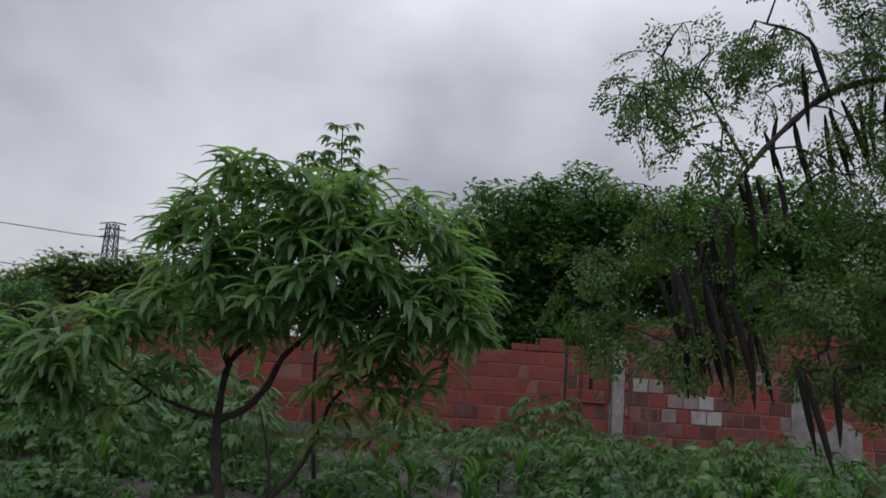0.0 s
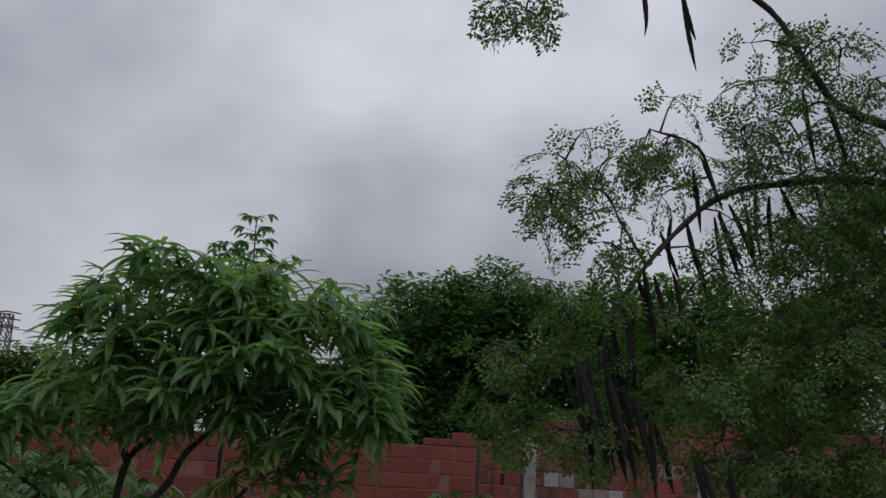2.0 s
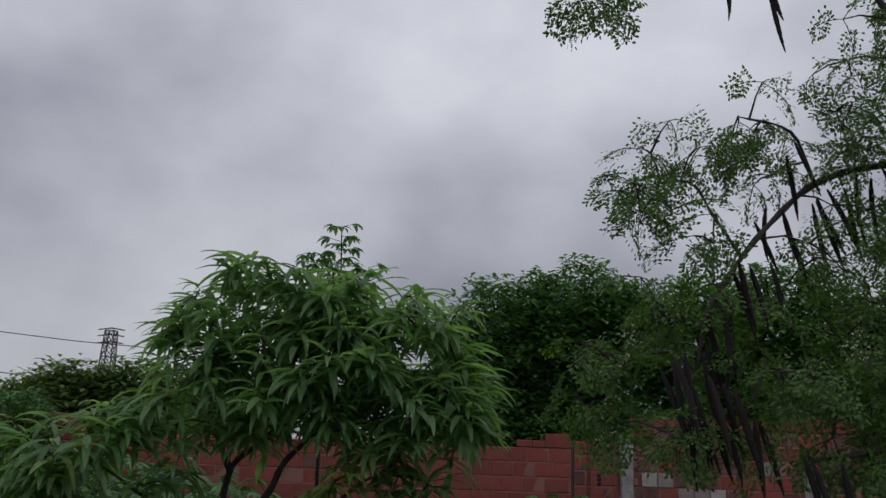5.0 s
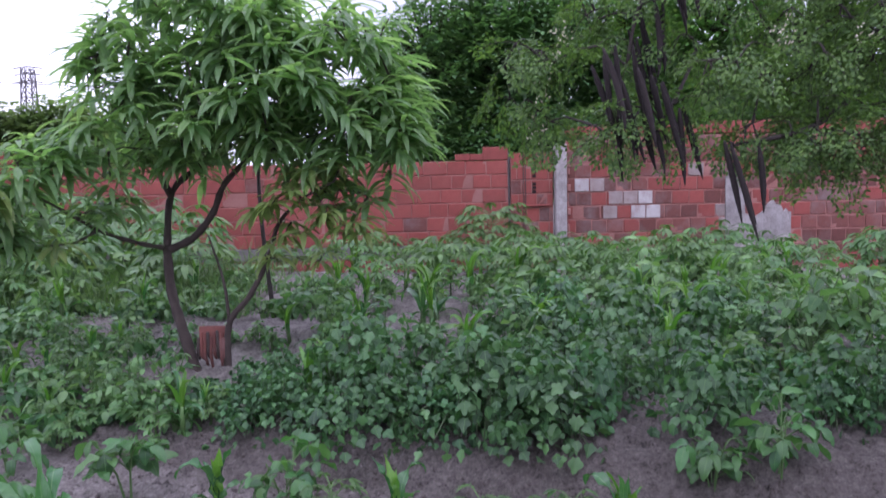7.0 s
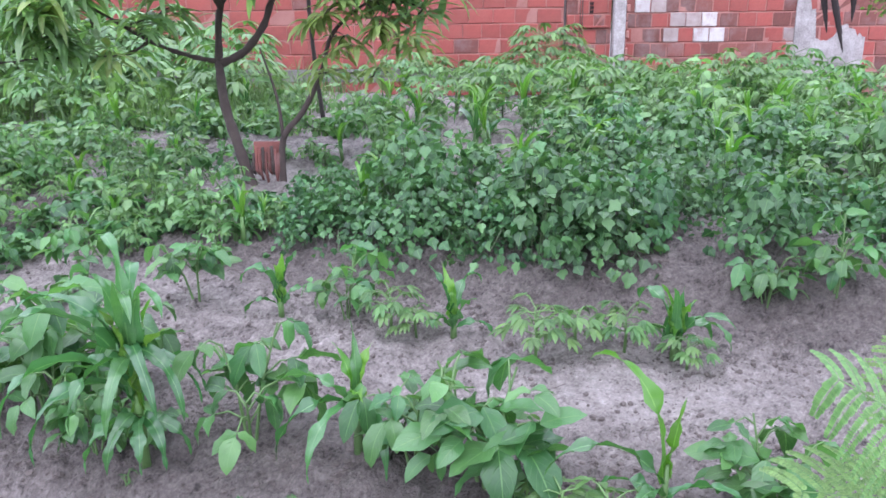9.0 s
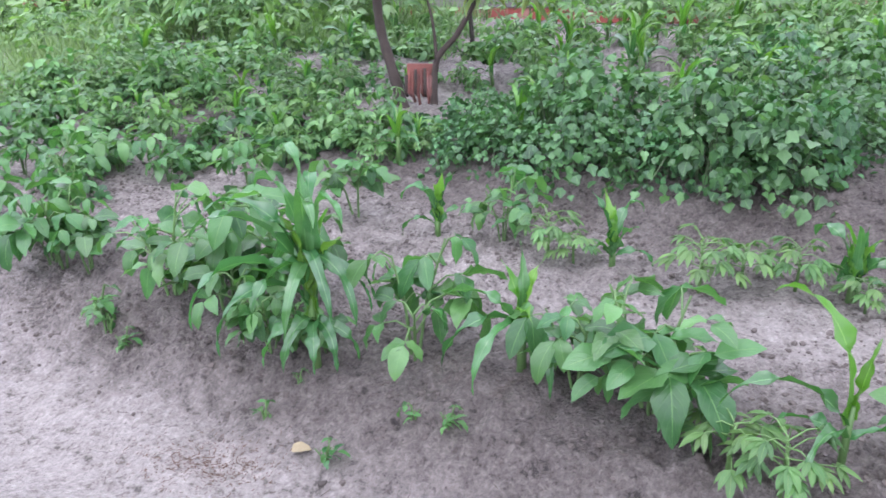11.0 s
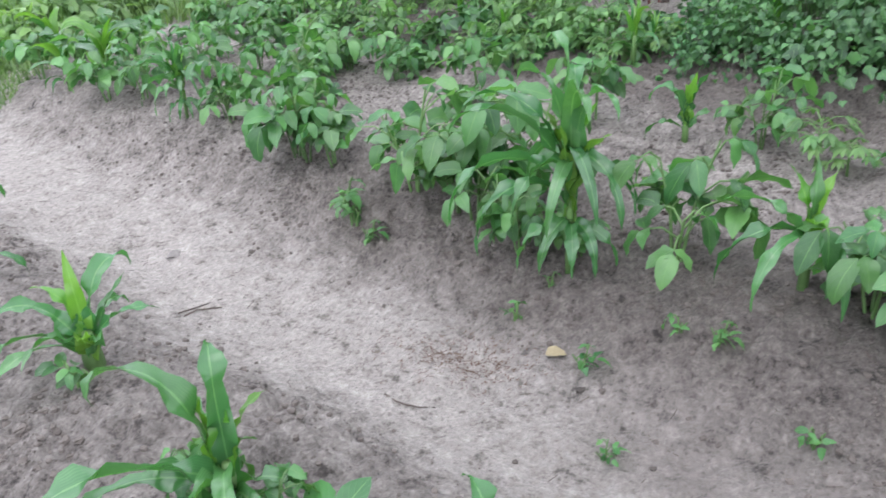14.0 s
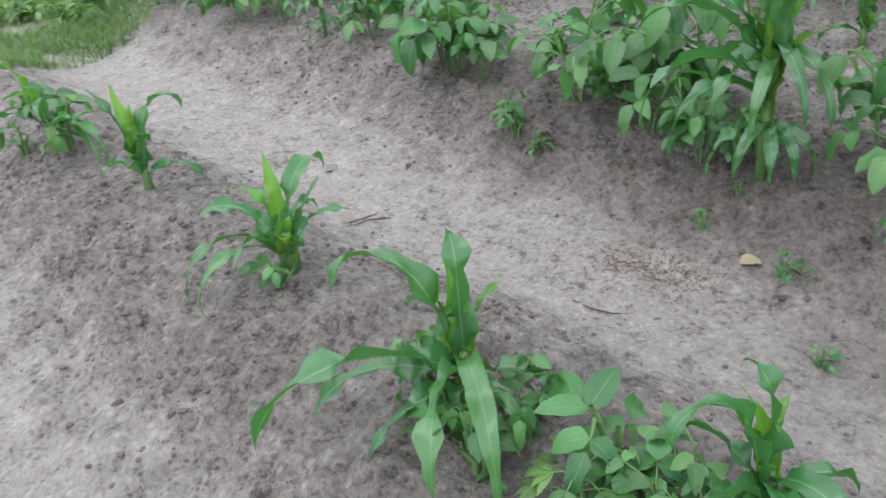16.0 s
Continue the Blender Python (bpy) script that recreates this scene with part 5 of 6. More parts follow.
moringa_tree()


def leafy_tree(name, label, place, lobes, sprays, size, material, seed, trunk=0.14, droop=0.6, category="tree", group=""):
    """A tree of a trunk, limbs to each mass of foliage, and sprays of single leaves all through those masses."""
    rng = random.Random(seed)
    o = Vector(place)
    tree = thing(name, o, label, category, group)
    limbs = []
    for n, (c, r) in enumerate(lobes):
        c = Vector(c)
        mid = Vector((o.x * 0.6 + c.x * 0.4, o.y * 0.6 + c.y * 0.4, o.z + (c.z - o.z) * 0.45))
        line = [p - o for p in smooth_line([o + Vector((rng.uniform(-0.1, 0.1), rng.uniform(-0.1, 0.1), -0.2)), mid, c], 5)]
        g = Geo()
        k = trunk / (1 if n == 0 else 1.7)
        tube(g, line, [k * (1 - 0.75 * i / (len(line) - 1)) for i in range(len(line))], 8)
        part("trunk" if n == 0 else "limb", g, MAT_BARK, tree)
        limbs.append(line)
    crown, twigs = Geo(), Geo()
    tips = []
    for c, r in lobes:
        for _ in range(sprays):
            tips.append((inside(rng, c, r, 0.35) - o, (Vector(c) - o)))
    for i, (p, c) in enumerate(tips):
        if i % 4 == 0:
            tube(twigs, [c.lerp(p, 0.25), p], [size * 0.12, size * 0.05], 4, False)
        out = math.atan2(p.y - c.y, p.x - c.x)
        for k in range(11):
            leaf(crown, p + Vector([rng.uniform(-1, 1) * size for _ in range(3)]), out + rng.uniform(-1.9, 1.9), rng.uniform(-0.4, 0.6), size * rng.uniform(0.7, 1.3), size * rng.uniform(0.40, 0.58), droop, 2, "oval", 0.2, 0, 0, rng)
    tagged(part("twig", twigs, MAT_BARK, tree), kind="stuff")
    part("crown", crown, material, tree)
    return tree


leafy_tree("broadleaf_tree", "dense dark green tree rising behind the brick wall", (0.9, 15.3, 0), [((0.75, 15.2, 3.35), (1.15, 1.2, 1.4)), ((0.5, 15.0, 2.2), (1.2, 1.0, 0.9)), ((0.8, 14.4, 1.6), (1.5, 0.5, 0.7)), ((1.6, 15.4, 3.65), (1.0, 1.2, 1.25))], 640, 0.165, LEAF_TREE, 41)
leafy_tree("broadleaf_tree", "dense dark green tree with a light crest behind the wall", (2.6, 15.5, 0), [((2.35, 15.4, 3.8), (1.05, 1.2, 1.4)), ((2.4, 15.2, 2.2), (1.3, 1.0, 0.9)), ((3.0, 14.4, 1.7), (1.5, 0.5, 0.7)), ((3.1, 15.5, 3.6), (1.0, 1.2, 1.3))], 640, 0.165, LEAF_TREE, 42)
leafy_tree("broadleaf_tree", "spreading bright green tree behind the wall beyond feathery branches", (5.2, 15.6, 0), [((4.5, 15.5, 3.6), (1.35, 1.1, 1.3)), ((6.0, 15.6, 3.9), (1.4, 1.1, 1.35)), ((5.2, 15.2, 2.4), (1.9, 0.9, 0.9)), ((5.8, 14.5, 1.8), (1.9, 0.5, 0.8))], 720, 0.165, LEAF_TREE_LIGHT, 43)
leafy_tree("broadleaf_tree", "spreading bright green tree behind the wall beside the field corner", (8.4, 15.8, 0), [((7.6, 15.6, 3.5), (1.4, 1.1, 1.5)), ((9.2, 15.6, 3.6), (1.5, 1.1, 1.4)), ((8.0, 15.0, 2.0), (1.7, 0.7, 1.0))], 640, 0.18, LEAF_TREE_LIGHT, 44)
leafy_tree("clipped_hedge_bush", "rounded dense green bush against the brick wall", (-6.0, 11.0, 0), [((-5.62, 11.0, 1.3), (0.52, 0.6, 0.95)), ((-6.6, 11.0, 1.35), (0.85, 0.7, 1.1)), ((-5.7, 10.8, 0.6), (0.6, 0.6, 0.7))], 620, 0.09, LEAF_BUSH, 45, 0.06, 0.5, "bush")
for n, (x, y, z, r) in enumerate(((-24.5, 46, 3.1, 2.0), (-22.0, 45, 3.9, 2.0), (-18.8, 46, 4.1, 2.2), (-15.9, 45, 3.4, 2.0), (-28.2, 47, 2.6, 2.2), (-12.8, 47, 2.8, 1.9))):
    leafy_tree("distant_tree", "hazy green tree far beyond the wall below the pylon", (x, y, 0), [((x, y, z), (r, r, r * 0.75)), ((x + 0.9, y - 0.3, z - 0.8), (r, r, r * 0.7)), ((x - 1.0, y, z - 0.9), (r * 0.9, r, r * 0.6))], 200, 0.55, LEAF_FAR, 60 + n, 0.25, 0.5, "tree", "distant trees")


def tall_cassava():
    rng = random.Random(9)
    o = Vector((-0.85, 7.2, 0.25))
    ob = thing("tall_cassava", o, "tall thin cassava shrub whose leafy top rises above the mango crown", "shrub")
    g = Geo()
    main = [p - o for p in smooth_line([(-0.85, 7.2, 0.15), (-0.95, 7.2, 1.5), (-0.85, 7.2, 2.6), (-0.88, 7.2, 3.55)], 6)]
    arms = [[p - o for p in smooth_line(pts, 5)] for pts in ([(-0.88, 7.2, 2.6), (-0.7, 7.2, 2.95), (-0.62, 7.2, 3.15)], [(-0.9, 7.2, 2.7), (-1.05, 7.2, 3.1), (-1.14, 7.2, 3.28)])]
    tube(g, main, [0.022 - 0.017 * i / (len(main) - 1) for i in range(len(main))], 7)
    part("stem", g, MAT_BARK_PALE, ob)
    for line in arms:
        g = Geo()
        tube(g, line, [0.008] * len(line), 6)
        part("side_stem", g, MAT_BARK_PALE, ob)
    for line, count, reach in ((main, 26, 0.11), (arms[0], 11, 0.09), (arms[1], 9, 0.09)):
        for i in range(count):
            k = 1 - 0.26 * i / count if line is main else 1 - 0.5 * i / count
            q = k * (len(line) - 1)
            p = line[int(q)].lerp(line[min(len(line) - 1, int(q) + 1)], q - int(q)) + Vector((0, 0, rng.uniform(-0.03, 0.03)))
            az = i * 2.4
            tip = p + Vector((math.cos(az) * reach, math.sin(az) * reach, 0.03))
            g = Geo()
            tube(g, [p, tip], [0.003, 0.002], 4, False)
            for j in range(6):
                size = rng.uniform(0.10, 0.14)
                leaf(g, tip, az + (j - 2.5) * 0.55, rng.uniform(-0.3, 0.1), size, size * 0.34, 1.0, 3, "lance", 0.25, 0, 0, rng)
            part("leaf", g, LEAF_TREE, ob)


tall_cassava()


def feather_plant():
    """A young feathery shrub close to where the camera starts to look down."""
    rng = random.Random(17)
    x, y = 1.22, 1.30
    o = Vector((x, y, ground_z(x, y)))
    ob = thing("feather_leaf_shrub", o, "young shrub with bright green feathery fronds at the bed's edge", "shrub")
    g = Geo()
    stem = smooth_line([(0, 0, -0.02), (0.02, 0, 0.4), (-0.10, 0.02, 0.84)], 5)
    tube(g, stem, [0.011 - 0.006 * i / (len(stem) - 1) for i in range(len(stem))], 7)
    part("stem", g, MAT_STEM, ob)
    facing = Vector((-0.15, -0.5, 0.85)).normalized()
    for z, az, el, long in ((0.66, 2.9, 1.15, 0.36), (0.60, 3.1, 0.75, 0.34), (0.74, 1.2, 1.0, 0.30), (0.50, 3.0, 0.35, 0.30), (0.56, 1.9, 0.7, 0.28), (0.40, 2.8, 0.3, 0.32), (0.66, 0.6, 0.7, 0.28), (0.46, 2.5, 0.1, 0.30), (0.60, 0.1, 0.5, 0.26)):
        pos = Vector((-0.13 * (z / 0.76) ** 2 + 0.02, 0.01, z))
        g, spine, pairs = Geo(), [pos], 9
        n = (facing + Vector([rng.uniform(-0.25, 0.25) for _ in range(3)])).normalized()
        for i in range(1, pairs + 1):
            e = el - 0.7 * (i / pairs) ** 1.5
            d = Vector((math.cos(e) * math.cos(az), math.cos(e) * math.sin(az), math.sin(e)))
            side = n.cross(d).normalized()
            up = d.cross(side)
            pos = pos + d * (long / pairs)
            spine.append(pos)
            arm = 0.17 * math.sin(math.pi * (0.25 + 0.58 * i / pairs))
            for sgn in (1, -1) if i > 1 else ():
                out = (side * sgn + d * 0.55).normalized()
                along, count = pos, 26
                for j in range(count):
                    out = (out - Vector((0, 0, 0.030))).normalized()
                    across = up.cross(out).normalized()
                    along = along + out * (arm / count)
                    for sg in (1, -1):
                        dd = (across * sg + out * 0.3 + up * rng.uniform(-0.1, 0.05)).normalized()
                        rhomb(g, along, dd, up.cross(dd).normalized(), 0.0155 * (0.5 + 0.5 * math.sin(math.pi * min(1, 0.25 + 0.75 * j / count))) * rng.uniform(0.9, 1.1), 0.0085)
        blade = part("frond", g, LEAF_FERN, ob)
        r = Geo()
        tube(r, spine, [0.0036 - 0.0022 * i / pairs for i in range(pairs + 1)], 5, False)
        part("rib", r, MAT_STEM, blade)


feather_plant()


def pylon():
    o = Vector((-40.1, 90, 0))
    ob = thing("pylon", o, "slim lattice steel transmission tower far beyond the trees", "pylon")
    top, w0, w1 = 13.0, 0.95, 0.5
    at = lambda sx, sy, z: Vector((sx * (w0 + (w1 - w0) * z / top), sy * (w0 + (w1 - w0) * z / top), z))
    corners = ((-1, -1), (1, -1), (1, 1), (-1, 1))
    for sx, sy in corners:
        g = Geo()
        tube(g, [at(sx, sy, 0), at(sx, sy, top)], [0.10, 0.08], 5)
        part("leg", g, MAT_STEEL, ob)
    g = Geo()
    for k in range(9):
        z0, z1 = top * k / 9, top * (k + 1) / 9
        for n in range(4):
            a, b = corners[n], corners[(n + 1) % 4]
            tube(g, [at(*a, z0), at(*b, z1)], [0.05, 0.05], 4)
            tube(g, [at(*b, z0), at(*a, z1)], [0.05, 0.05], 4)
            tube(g, [at(*a, z1), at(*b, z1)], [0.05, 0.05], 4)
    part("bracing", g, MAT_STEEL, ob)
    for z in (11.6, 12.4, 13.1):
        g = Geo()
        tube(g, [(-1.5, 0, z), (0, 0, z + 0.2), (1.5, 0, z)], [0.07, 0.09, 0.07], 5)
        part("cross_arm", g, MAT_STEEL, ob)
    for n, (z0, z1) in enumerate(((12.5, 11.6), (8.0, 6.9))):
        g = Geo()
        tube(g, smooth_line([(-90, 91, z0 + 3.5), (-52, 91, z0), (-40.1, 91, z1), (-20, 91, z1 - 0.6), (30, 91, z1 + 2)], 6), [0.055] * 25, 5)
        ob2 = tagged(new("power_line", g.mesh("power_line", MAT_STEEL)), "thin dark overhead cable sagging across the grey sky", "cable", "power lines")


pylon()


# ---- grass and litter ----
def grass(name, label, count, zone, tall, seed):
    rng = random.Random(seed)
    g = Geo()
    while count:
        x, y = zone(rng)
        tuft = 0.5 + 0.9 * noise.noise((x * 1.9, y * 1.9, 40.0)) + 0.4 * noise.noise((x * 6, y * 6, 41.0))
        if rng.random() > 0.25 + tuft:
            continue
        h = tall * rng.uniform(0.5, 1.2) * (0.6 + 0.8 * max(0.0, tuft))
        leaf(g, (x, y, ground_z(x, y) - 0.01), rng.uniform(0, 6.28), rng.uniform(0.9, 1.5), h, 0.008 + 0.008 * h, rng.uniform(0.4, 1.5), 3, "blade", 0.2, 0, 0, rng)
        count -= 1
    tagged(new(name, g.mesh(name, LEAF_GRASS)), label, "grass", "", "stuff")


grass("short_grass", "short bright green grass at the end of the beds", 26000, lambda r: (lambda x: (x, r.uniform(2.4, 5.8) - 0.2 * x * 0))(r.uniform(-8.0, -4.45)), 0.12, 71)
grass("tall_grass", "tall dry-green grass beyond the beds by the wall", 15000, lambda r: (r.uniform(-12.0, -3.9), r.uniform(5.0, 12.0)), 0.40, 72)
grass("weed_grass", "thin green weeds between the bean rows", 2600, lambda r: (r.uniform(-3.6, -1.2), r.uniform(7.2, 11.2)), 0.40, 73)


def litter():
    rng = random.Random(81)
    g = Geo()
    for _ in range(40000):
        x, y = rng.uniform(-3.6, 1.6), rng.uniform(0.7, 4.3)
        if rng.random() < sand_at(x, y) * 1.1 or rng.random() > 0.12 + 2.2 * max(0.0, noise.noise((x * 3.3, y * 3.3, 50.0)) + 0.5 * noise.noise((x * 9, y * 9, 51.0))):
            continue
        r = 0.003 + 0.010 * rng.random() ** 3.5
        z = ground_z(x, y) + r * 0.1
        v = []
        for i in range(3):
            for k in range(5):
                a, b = 2 * math.pi * (k + 0.5 * i) / 5, (i - 1) * 0.75
                q = r * rng.uniform(0.75, 1.3)
                v.append((x + q * math.cos(a) * math.cos(b), y + q * math.sin(a) * math.cos(b), z + q * 0.75 * math.sin(b)))
        f = [(4, 3, 2, 1, 0), (10, 11, 12, 13, 14)]
        for i in range(2):
            for k in range(5):
                f.append((5 * i + k, 5 * i + (k + 1) % 5, 5 * i + 5 + (k + 1) % 5, 5 * i + 5 + k))
        g.add(v, f)
    tagged(new("soil_crumbs", g.mesh("soil_crumbs", MAT_CLOD, False)), "loose damp soil crumbs on the beds, coloured dark for the shadows between lumps", "soil", "", "stuff")
    g = Geo()
    for _ in range(420):
        x, y = rng.uniform(-3.4, 1.2), rng.uniform(0.8, 3.4)
        a, n = rng.uniform(0, 6.28), rng.uniform(0.01, 0.045)
        z0, z1 = ground_z(x, y), ground_z(x + n * math.cos(a), y + n * math.sin(a))
        tube(g, [(x, y, z0 + 0.002), (x + n * math.cos(a), y + n * math.sin(a), z1 + 0.004)], [0.0012, 0.0008], 4, False)
    tagged(new("straw_litter", g.mesh("straw_litter", MAT_STICK)), "dark bits of straw and twig lying on the soil", "litter", "", "stuff")

    g = Geo()
    for _ in range(620):
        x, y = -0.92 + rng.gauss(0, 0.12), 2.0 + rng.gauss(0, 0.06)
        a, n = rng.uniform(0, 6.28), rng.uniform(0.004, 0.013)
        z0, z1 = ground_z(x, y), ground_z(x + n * math.cos(a), y + n * math.sin(a))
        tube(g, [(x, y, z0 + 0.002), (x + n * math.cos(a), y + n * math.sin(a), z1 + 0.006)], [0.0012, 0.0007], 4, False)
    tagged(new("dry_litter", g.mesh("dry_litter", MAT_RUSTY)), "patch of rusty brown dry leaf litter on the path", "litter", "", "stuff")


litter()


def clods_in_heap(cx, cy, n, seed):
    rng = random.Random(seed)
    for k in range(n):
        x, y, q = cx + rng.gauss(0, 0.16), cy + rng.gauss(0, 0.08), rng.uniform(0.006, 0.014)
        tagged(lump("soil_clod", "dark damp clod of soil on the raised bed", "clod", (x, y), (q * 1.3, q, q * 0.6), MAT_CLOD, seed + k), group="soil clods")


def twig(name, label, lines, radius):
    x0, y0 = lines[0][0]
    o = Vector((x0, y0, ground_z(x0, y0)))
    ob = thing(name, o, label, "twig", "twigs on the path")
    for pts in lines:
        g = Geo()
        tube(g, [Vector((x, y, ground_z(x, y) + radius + 0.004 * (i % 2))) - o for i, (x, y) in enumerate(pts)], [radius * (1 - 0.2 * i) for i in range(len(pts))], 6)
        part("stalk", g, MAT_STICK, ob)


twig("forked_twig", "small dark forked twig lying on pale sand", [[(-1.90, 1.93), (-1.885, 1.985), (-1.835, 2.08)], [(-1.868, 1.92), (-1.858, 1.975), (-1.80, 2.03)]], 0.003)
twig("bent_twig", "thin bent brown twig lying on the sandy path", [[(-0.98, 1.74), (-0.94, 1.75), (-0.90, 1.775)]], 0.0025)
twig("bent_twig", "thin bent brown twig lying on the sandy path", [[(-1.06, 1.78), (-1.0, 1.74), (-0.96, 1.74)]], 0.003)


def lump(name, label, category, place, size, material, seed):
    rng = random.Random(seed)
    g = Geo()
    bm = bmesh.new()
    bmesh.ops.create_icosphere(bm, subdivisions=1 if size[0] < 0.024 else 2, radius=1)
    for v in bm.verts:
        v.co *= 1 + 0.55 * noise.noise(v.co * 1.4 + Vector((seed, 0, 0))) + 0.3 * noise.noise(v.co * 3.5 + Vector((seed, 5, 0)))
        v.co = Vector((v.co.x * size[0], v.co.y * size[1], v.co.z * size[2]))
    g.add([v.co.copy() for v in bm.verts], [[v.index for v in f.verts] for f in bm.faces])
    bm.free()
    ob = new(name, g.mesh(name, material, False))
    x, y = place
    ob.matrix_basis = pose(x, y, ground_z(x, y) + size[2] * 0.35, 0, 0, seed * 40)
    return tagged(ob, label, category)


lump("flat_stone", "small flat grey stone half sunk in pale sand", "stone", (-2.23, 2.31), (0.035, 0.025, 0.008), MAT_STONE, 3)
for n, (x, y, r) in enumerate(((-0.535, 1.94, 0.018), (-0.96, 2.36, 0.022), (-0.75, 2.25, 0.018), (-1.72, 0.62, 0.016), (-0.30, 1.72, 0.015), (-0.62, 1.62, 0.012), (-2.2, 1.28, 0.02), (-2.5, 1.3, 0.022), (-0.2, 1.85, 0.014))):
    tagged(lump("soil_clod", "dark damp clod of soil lying on the sand", "clod", (x, y), (r * 0.8, r * 0.65, r * 0.5), MAT_CLOD, 10 + n), group="soil clods")


clods_in_heap(-1.85, 1.08, 26, 200)
clods_in_heap(-2.3, 1.35, 16, 300)


def fallen_leaf(name, label, x, y, size, material, az):
    g = Geo()
    leaf(g, (0, 0, 0.012), az, 0.35, size, size * 0.8, 0.9, 6, "ovate", 0.4, 0.3, 0.15, random.Random(4))
    ob = new(name, g.mesh(name, material))
    ob.matrix_basis = pose(x, y, ground_z(x, y), 0, 0, 0)
    tagged(ob, label, "fallen leaf")


fallen_leaf("fallen_leaf", "curled pale yellow dead leaf lying on the sandy path", -0.667, 2.05, 0.062, MAT_DRYLEAF, 0.3)
fallen_leaf("red_scrap", "small torn red scrap lying on the soil", 0.36, 1.72, 0.035, MAT_BRICK, 2.0)

# the broken brick between the two stems of the mango tree
def broken_brick():
    rng = random.Random(3)
    x, y = -1.005, 5.62
    o = Vector((x, y, ground_z(x, y)))
    ob = thing("broken_brick", o, "broken red clay brick leaning upright between the two mango stems", "brick")
    g = Geo()
    block(g, -0.095, 0.085, -0.045, 0.05, 0.14, 0.275, rng, 0.028, 0.04)
    part("body", g, MAT_BRICK_BROWN, ob)
    for k in range(9):
        g = Geo()
        x0 = -0.088 + 0.021 * k
        low = rng.choice((-0.03, -0.03, 0.02, 0.06))
        tube(g, [(x0 + rng.uniform(-0.014, 0.014), -0.02 + rng.uniform(-0.02, 0.01), low), (x0 + rng.uniform(-0.008, 0.008), -0.04, 0.09), (x0, -0.038, 0.20 + 0.06 * rng.random())], [0.005 + 0.004 * rng.random(), 0.012, 0.010], 6)
        part("ragged_rib", g, MAT_BRICK_BROWN if k % 3 else MAT_BARK, ob)


broken_brick()


# ---- the brick wall, bay by bay ----
FRONT = 11.8


def slab(parent, name, x0, x1, y0, y1, z0, z1, material, label=""):
    g = Geo()
    block(g, x0, x1, y0, y1, z0, z1, None, 0, 0.006)
    return part(name, g, material, parent, label, False)


def brick_shapes(rng, lengths, high):
    out = []
    for long in lengths:
        for _ in range(3):
            g = Geo()
            block(g, -long / 2, long / 2, 0, 0.10, 0, high, rng, 0.007, 0.008)
            out.append((long, g))
    return out


def bay(name, label, x0, x1, courses, high, lengths, seed, joint, top=None, pale=0.0, brown=0.08, proud=0.0):
    """One stretch of wall: a mortar core, and bricks laid course by course on its front."""
    rng = random.Random(seed)
    wall = tagged(new(name), label, "wall", "", "structure")
    shapes = {}
    for mat_name, mat in (("red", MAT_BRICK), ("brown", MAT_BRICK_BROWN), ("pale", MAT_BRICK_PALE)):
        shapes[mat_name] = [(long, g.mesh("brick", mat, False)) for long, g in brick_shapes(random.Random(seed), lengths, high - joint)]
    for n, (z, a, b) in enumerate(courses):
        x = a - (lengths[0] * 0.5 if n % 2 else 0.0) * 0.0
        first = True
        slab(wall, "mortar", a, b, FRONT + 0.006, FRONT + 0.13, z, z + high - (0 if n < len(courses) - 1 else joint), MAT_MORTAR)
        while x < b - 0.05:
            long, me = None, None
            tone = "red"
            u = rng.random()
            if u < brown:
                tone = "brown"
            elif u > 1 - pale:
                tone = "pale"
            long, me = shapes[tone][rng.randrange(len(lengths) * 3)]
            fit = 1.0
            if first and n % 2:
                fit = 0.55
            first = False
            if x + long * fit > b:
                fit = (b - x) / long
            ob = new("brick", me)
            ob.parent = wall
            ob.matrix_basis = pose(x + long * fit / 2, FRONT + rng.uniform(-0.004, 0.005) - proud, z, 0, rng.uniform(-0.4, 0.4), 0) @ Matrix.Diagonal(((long * fit - joint * 0.55) / long, 1, 1, 1))
            x += long * fit
    return wall


H = 0.2
left = [(0.12, -4.75, 1.74)] + [(0.50 + H * k, -4.75, 1.74) for k in range(6)]
wall_left = bay("wall_left", "low wall of red hollow clay bricks with thin pale joints", -4.75, 1.74, left, H, (0.26, 0.30, 0.34), 101, 0.010, brown=0.04)
slab(wall_left, "footing_beam", -4.75, 1.74, FRONT - 0.02, FRONT + 0.14, 0.325, 0.495, MAT_FOOTING, "dark grey damp cement beam")
slab(wall_left, "footing", -4.75, 1.74, FRONT - 0.01, FRONT + 0.14, -0.3, 0.118, MAT_FOOTING)
for x0, x1, z0, z1 in ((0.99, 1.20, 1.70, 1.79), (1.202, 1.385, 1.70, 1.79), (1.388, 1.74, 1.70, 1.885)):
    slab(wall_left, "cap_brick", x0, x1, FRONT, FRONT + 0.12, z0, z1, MAT_BRICK)
slab(wall_left, "end_core", 1.745, 1.775, FRONT + 0.05, FRONT + 0.14, -0.3, 1.80, MAT_FOOTING)

far = [(0.02 + 0.192 * k, -13.0, -4.77) for k in range(10)]
bay("wall_far_left", "stretch of red brick wall standing a little higher behind the bush", -13.0, -4.77, far, 0.192, (0.30, 0.36), 102, 0.010)

pier = [(0.02 + 0.1994 * k, 1.78, 2.39) for k in range(9)]
wall_pier = bay("wall_pier", "short bay of red and brown bricks with rough open joints", 1.78, 2.39, pier, 0.1994, (0.15, 0.20, 0.26), 103, 0.016, brown=0.35)
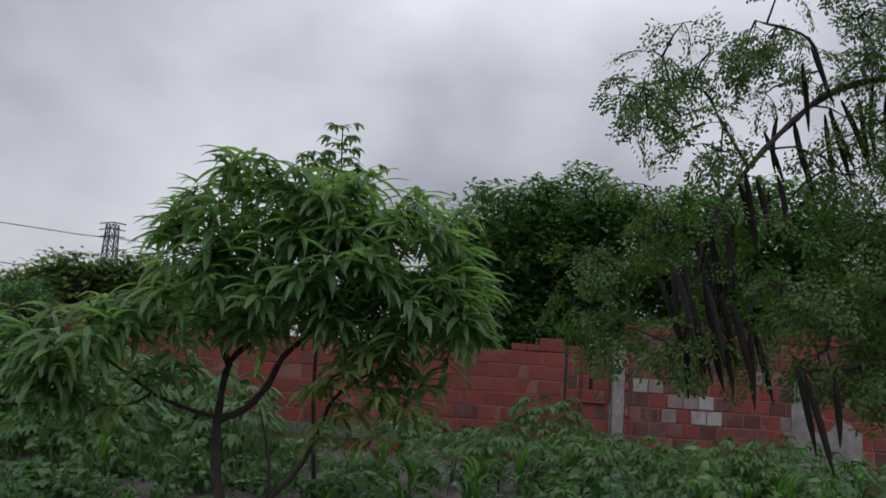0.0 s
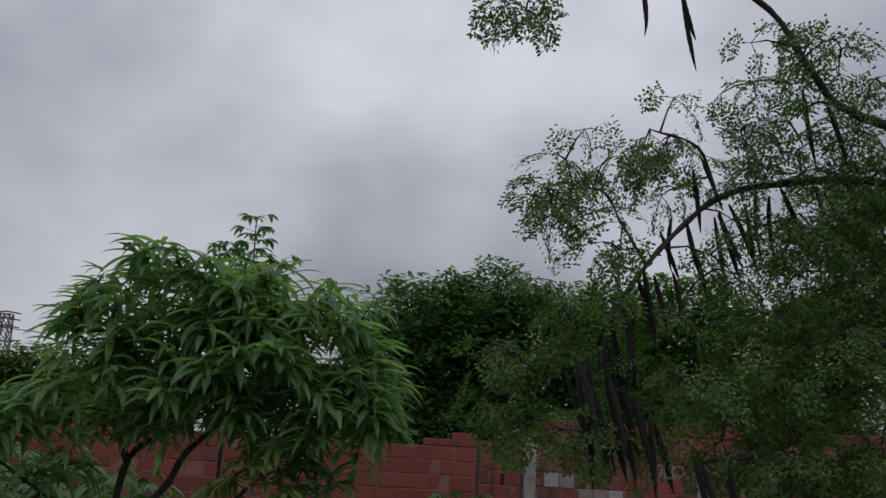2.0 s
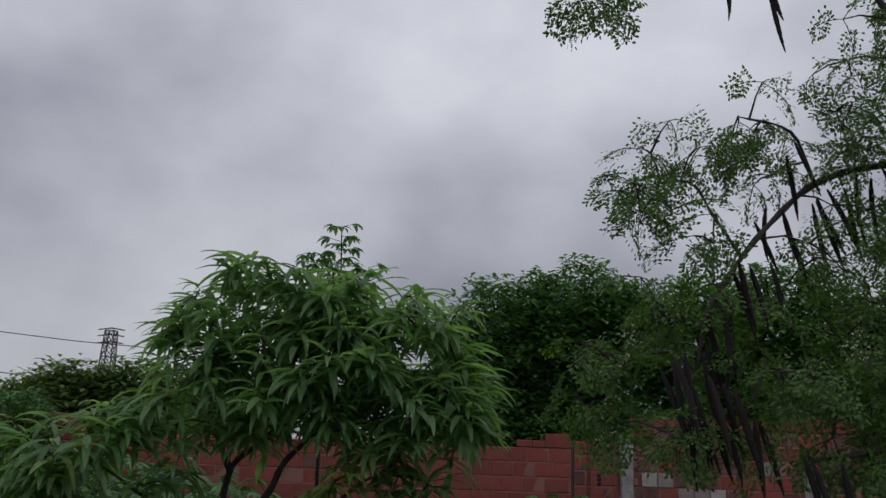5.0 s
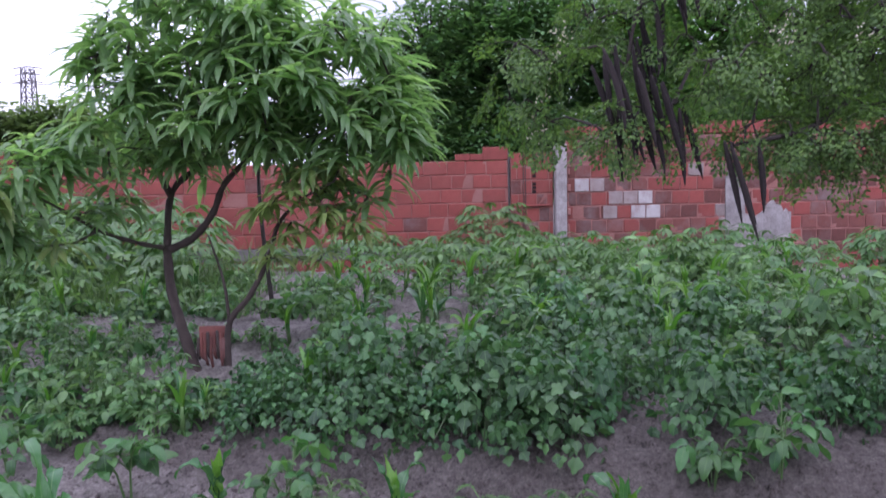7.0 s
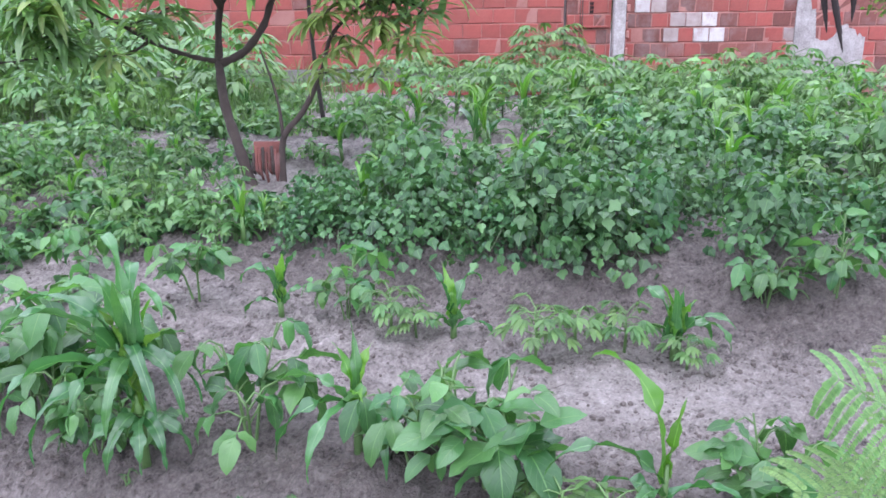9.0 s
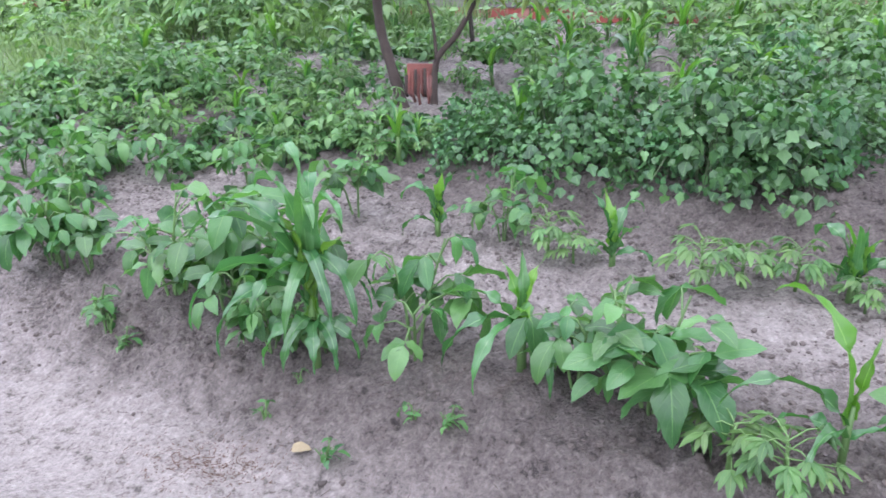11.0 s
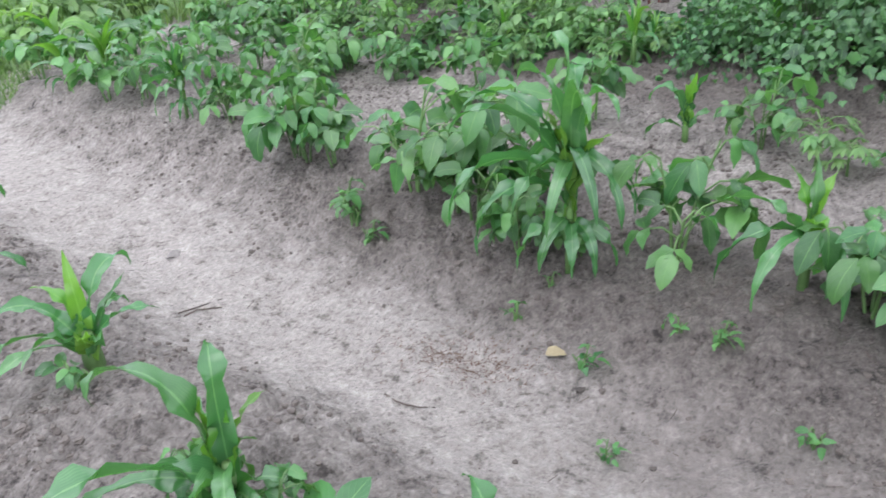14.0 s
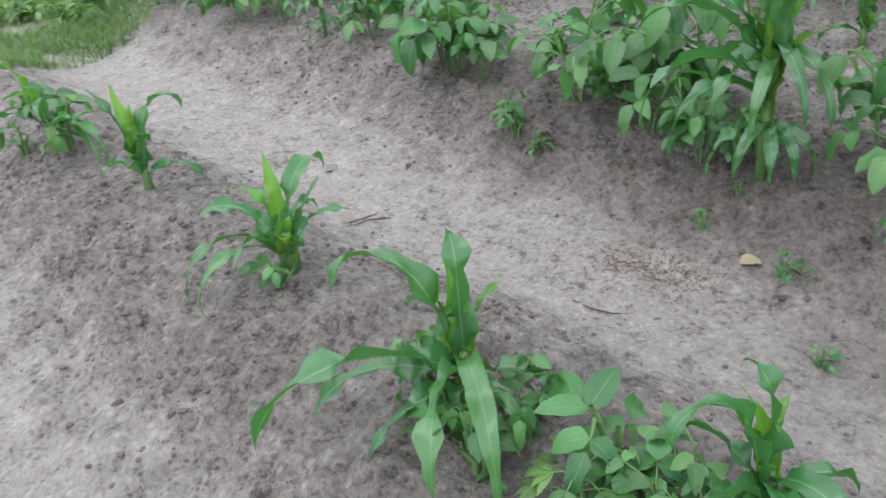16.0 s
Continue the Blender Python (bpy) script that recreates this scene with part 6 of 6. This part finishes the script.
# solid near-black blocks on the face imitate the shade in open holes
for z in (1.44, 1.64, 1.22):
    g = Geo()
    for k in range(3):
        for m in range(2):
            block(g, 2.09 + 0.028 * m, 2.112 + 0.028 * m, FRONT - 0.012, FRONT + 0.01, z + 0.055 * k, z + 0.04 + 0.055 * k, None, 0, 0.003)
    part("brick_holes", g, MAT_POD_AND_HOLE_SHADE, wall_pier, "dark blocks standing in for the shaded holes of hollow bricks", False)
for x in (1.955, 1.985):
    g = Geo()
    tube(g, [(x, FRONT - 0.02, 0.1), (x + 0.006, FRONT - 0.022, 1.0), (x, FRONT - 0.02, 1.83)], [0.006] * 3, 6)
    part("rebar", g, MAT_STICK, wall_pier)
slab(wall_pier, "ledge", 1.98, 2.33, FRONT - 0.05, FRONT + 0.02, 1.03, 1.055, MAT_BRICK)

right = [(0.03 + 0.1995 * k, 2.585, 9.2) for k in range(11)][:10]
wall_right = bay("wall_right", "wall of red, brown and a few whitewashed clay bricks", 2.585, 9.2, right, 0.1995, (0.22, 0.235, 0.25), 104, 0.016, pale=0.015, brown=0.68)
slab(wall_right, "top_course", 2.585, 4.7, FRONT + 0.004, FRONT + 0.13, 2.028, 2.15, MAT_BRICK)
slab(wall_right, "top_course", 4.703, 9.2, FRONT + 0.004, FRONT + 0.13, 2.028, 2.20, MAT_BRICK)
MAT_LIME = rough_material("flaking_limewash", [(0.30, (0.24, 0.15, 0.13)), (0.5, (0.40, 0.37, 0.36)), (0.8, (0.54, 0.53, 0.52))], 7.0, 0.85, 0.5, 0.005, 60.0, 0.06)
for x, z in ((3.622, 1.035), (3.52, 0.83), (3.737, 0.83), (2.70, 1.225)):
    slab(wall_right, "limewashed_brick", x, x + 0.207, FRONT - 0.012, FRONT + 0.05, z, z + 0.185, MAT_LIME, "flaking white limewashed brick")
for x, z in ((3.405, 1.035), (3.188, 1.035), (3.11, 0.83), (2.92, 1.225), (4.80, 0.63)):
    slab(wall_right, "whitewashed_brick", x, x + 0.207, FRONT - 0.012, FRONT + 0.05, z, z + 0.185, MAT_BRICK_PALE, "faded whitewashed brick")


def plaster_patch():
    rng = random.Random(7)
    g = Geo()
    xs = [4.90 + 0.97 * k / 24 for k in range(25)]
    low, high = [], []
    for k, x in enumerate(xs):
        t = k / 24
        h = 0.86 + 0.20 * max(0.0, 1 - abs(t - 0.68) / 0.2) + 0.04 * math.sin(t * 9) + rng.uniform(-0.03, 0.03)
        if t < 0.26:
            h = 1.42 + 0.16 * math.sin(t * 21) + rng.uniform(-0.04, 0.04)
        low.append((x + rng.uniform(-0.012, 0.012), FRONT - 0.022, 0.0))
        high.append((x + rng.uniform(-0.012, 0.012), FRONT - 0.022, h))
    back = [(x, FRONT + 0.03, z) for x, _, z in low + high]
    n = 25
    faces = [(k, k + 1, n + k + 1, n + k) for k in range(n - 1)]
    faces += [(n + k, n + k + 1, 3 * n + k + 1, 3 * n + k) for k in range(n - 1)]
    faces += [(0, n, 3 * n, 2 * n), (n - 1, 3 * n - 1, 4 * n - 1, 2 * n - 1)]
    g.add(low + high + back, faces)
    part("plaster_patch", g, MAT_CONCRETE, wall_right, "rough grey cement render patch", False)


plaster_patch()

post = thing("concrete_post", (2.487, FRONT - 0.03, 0.0), "pale grey cast concrete post between two wall bays", "post")
g = Geo()
block(g, -0.082, 0.082, -0.09, 0.09, -0.3, 1.905, None, 0, 0.012)
part("shaft", g, MAT_CONCRETE, post, "", False)
g = Geo()
for k in range(14):
    z = 0.2 + 0.115 * k
    block(g, 0.083, 0.125 + 0.02 * math.sin(k * 2.3), -0.05, 0.06, z, z + 0.10, None, 0, 0.012)
tagged(part("mortar_fillet", g, MAT_MORTAR, post, "", False), kind="stuff")
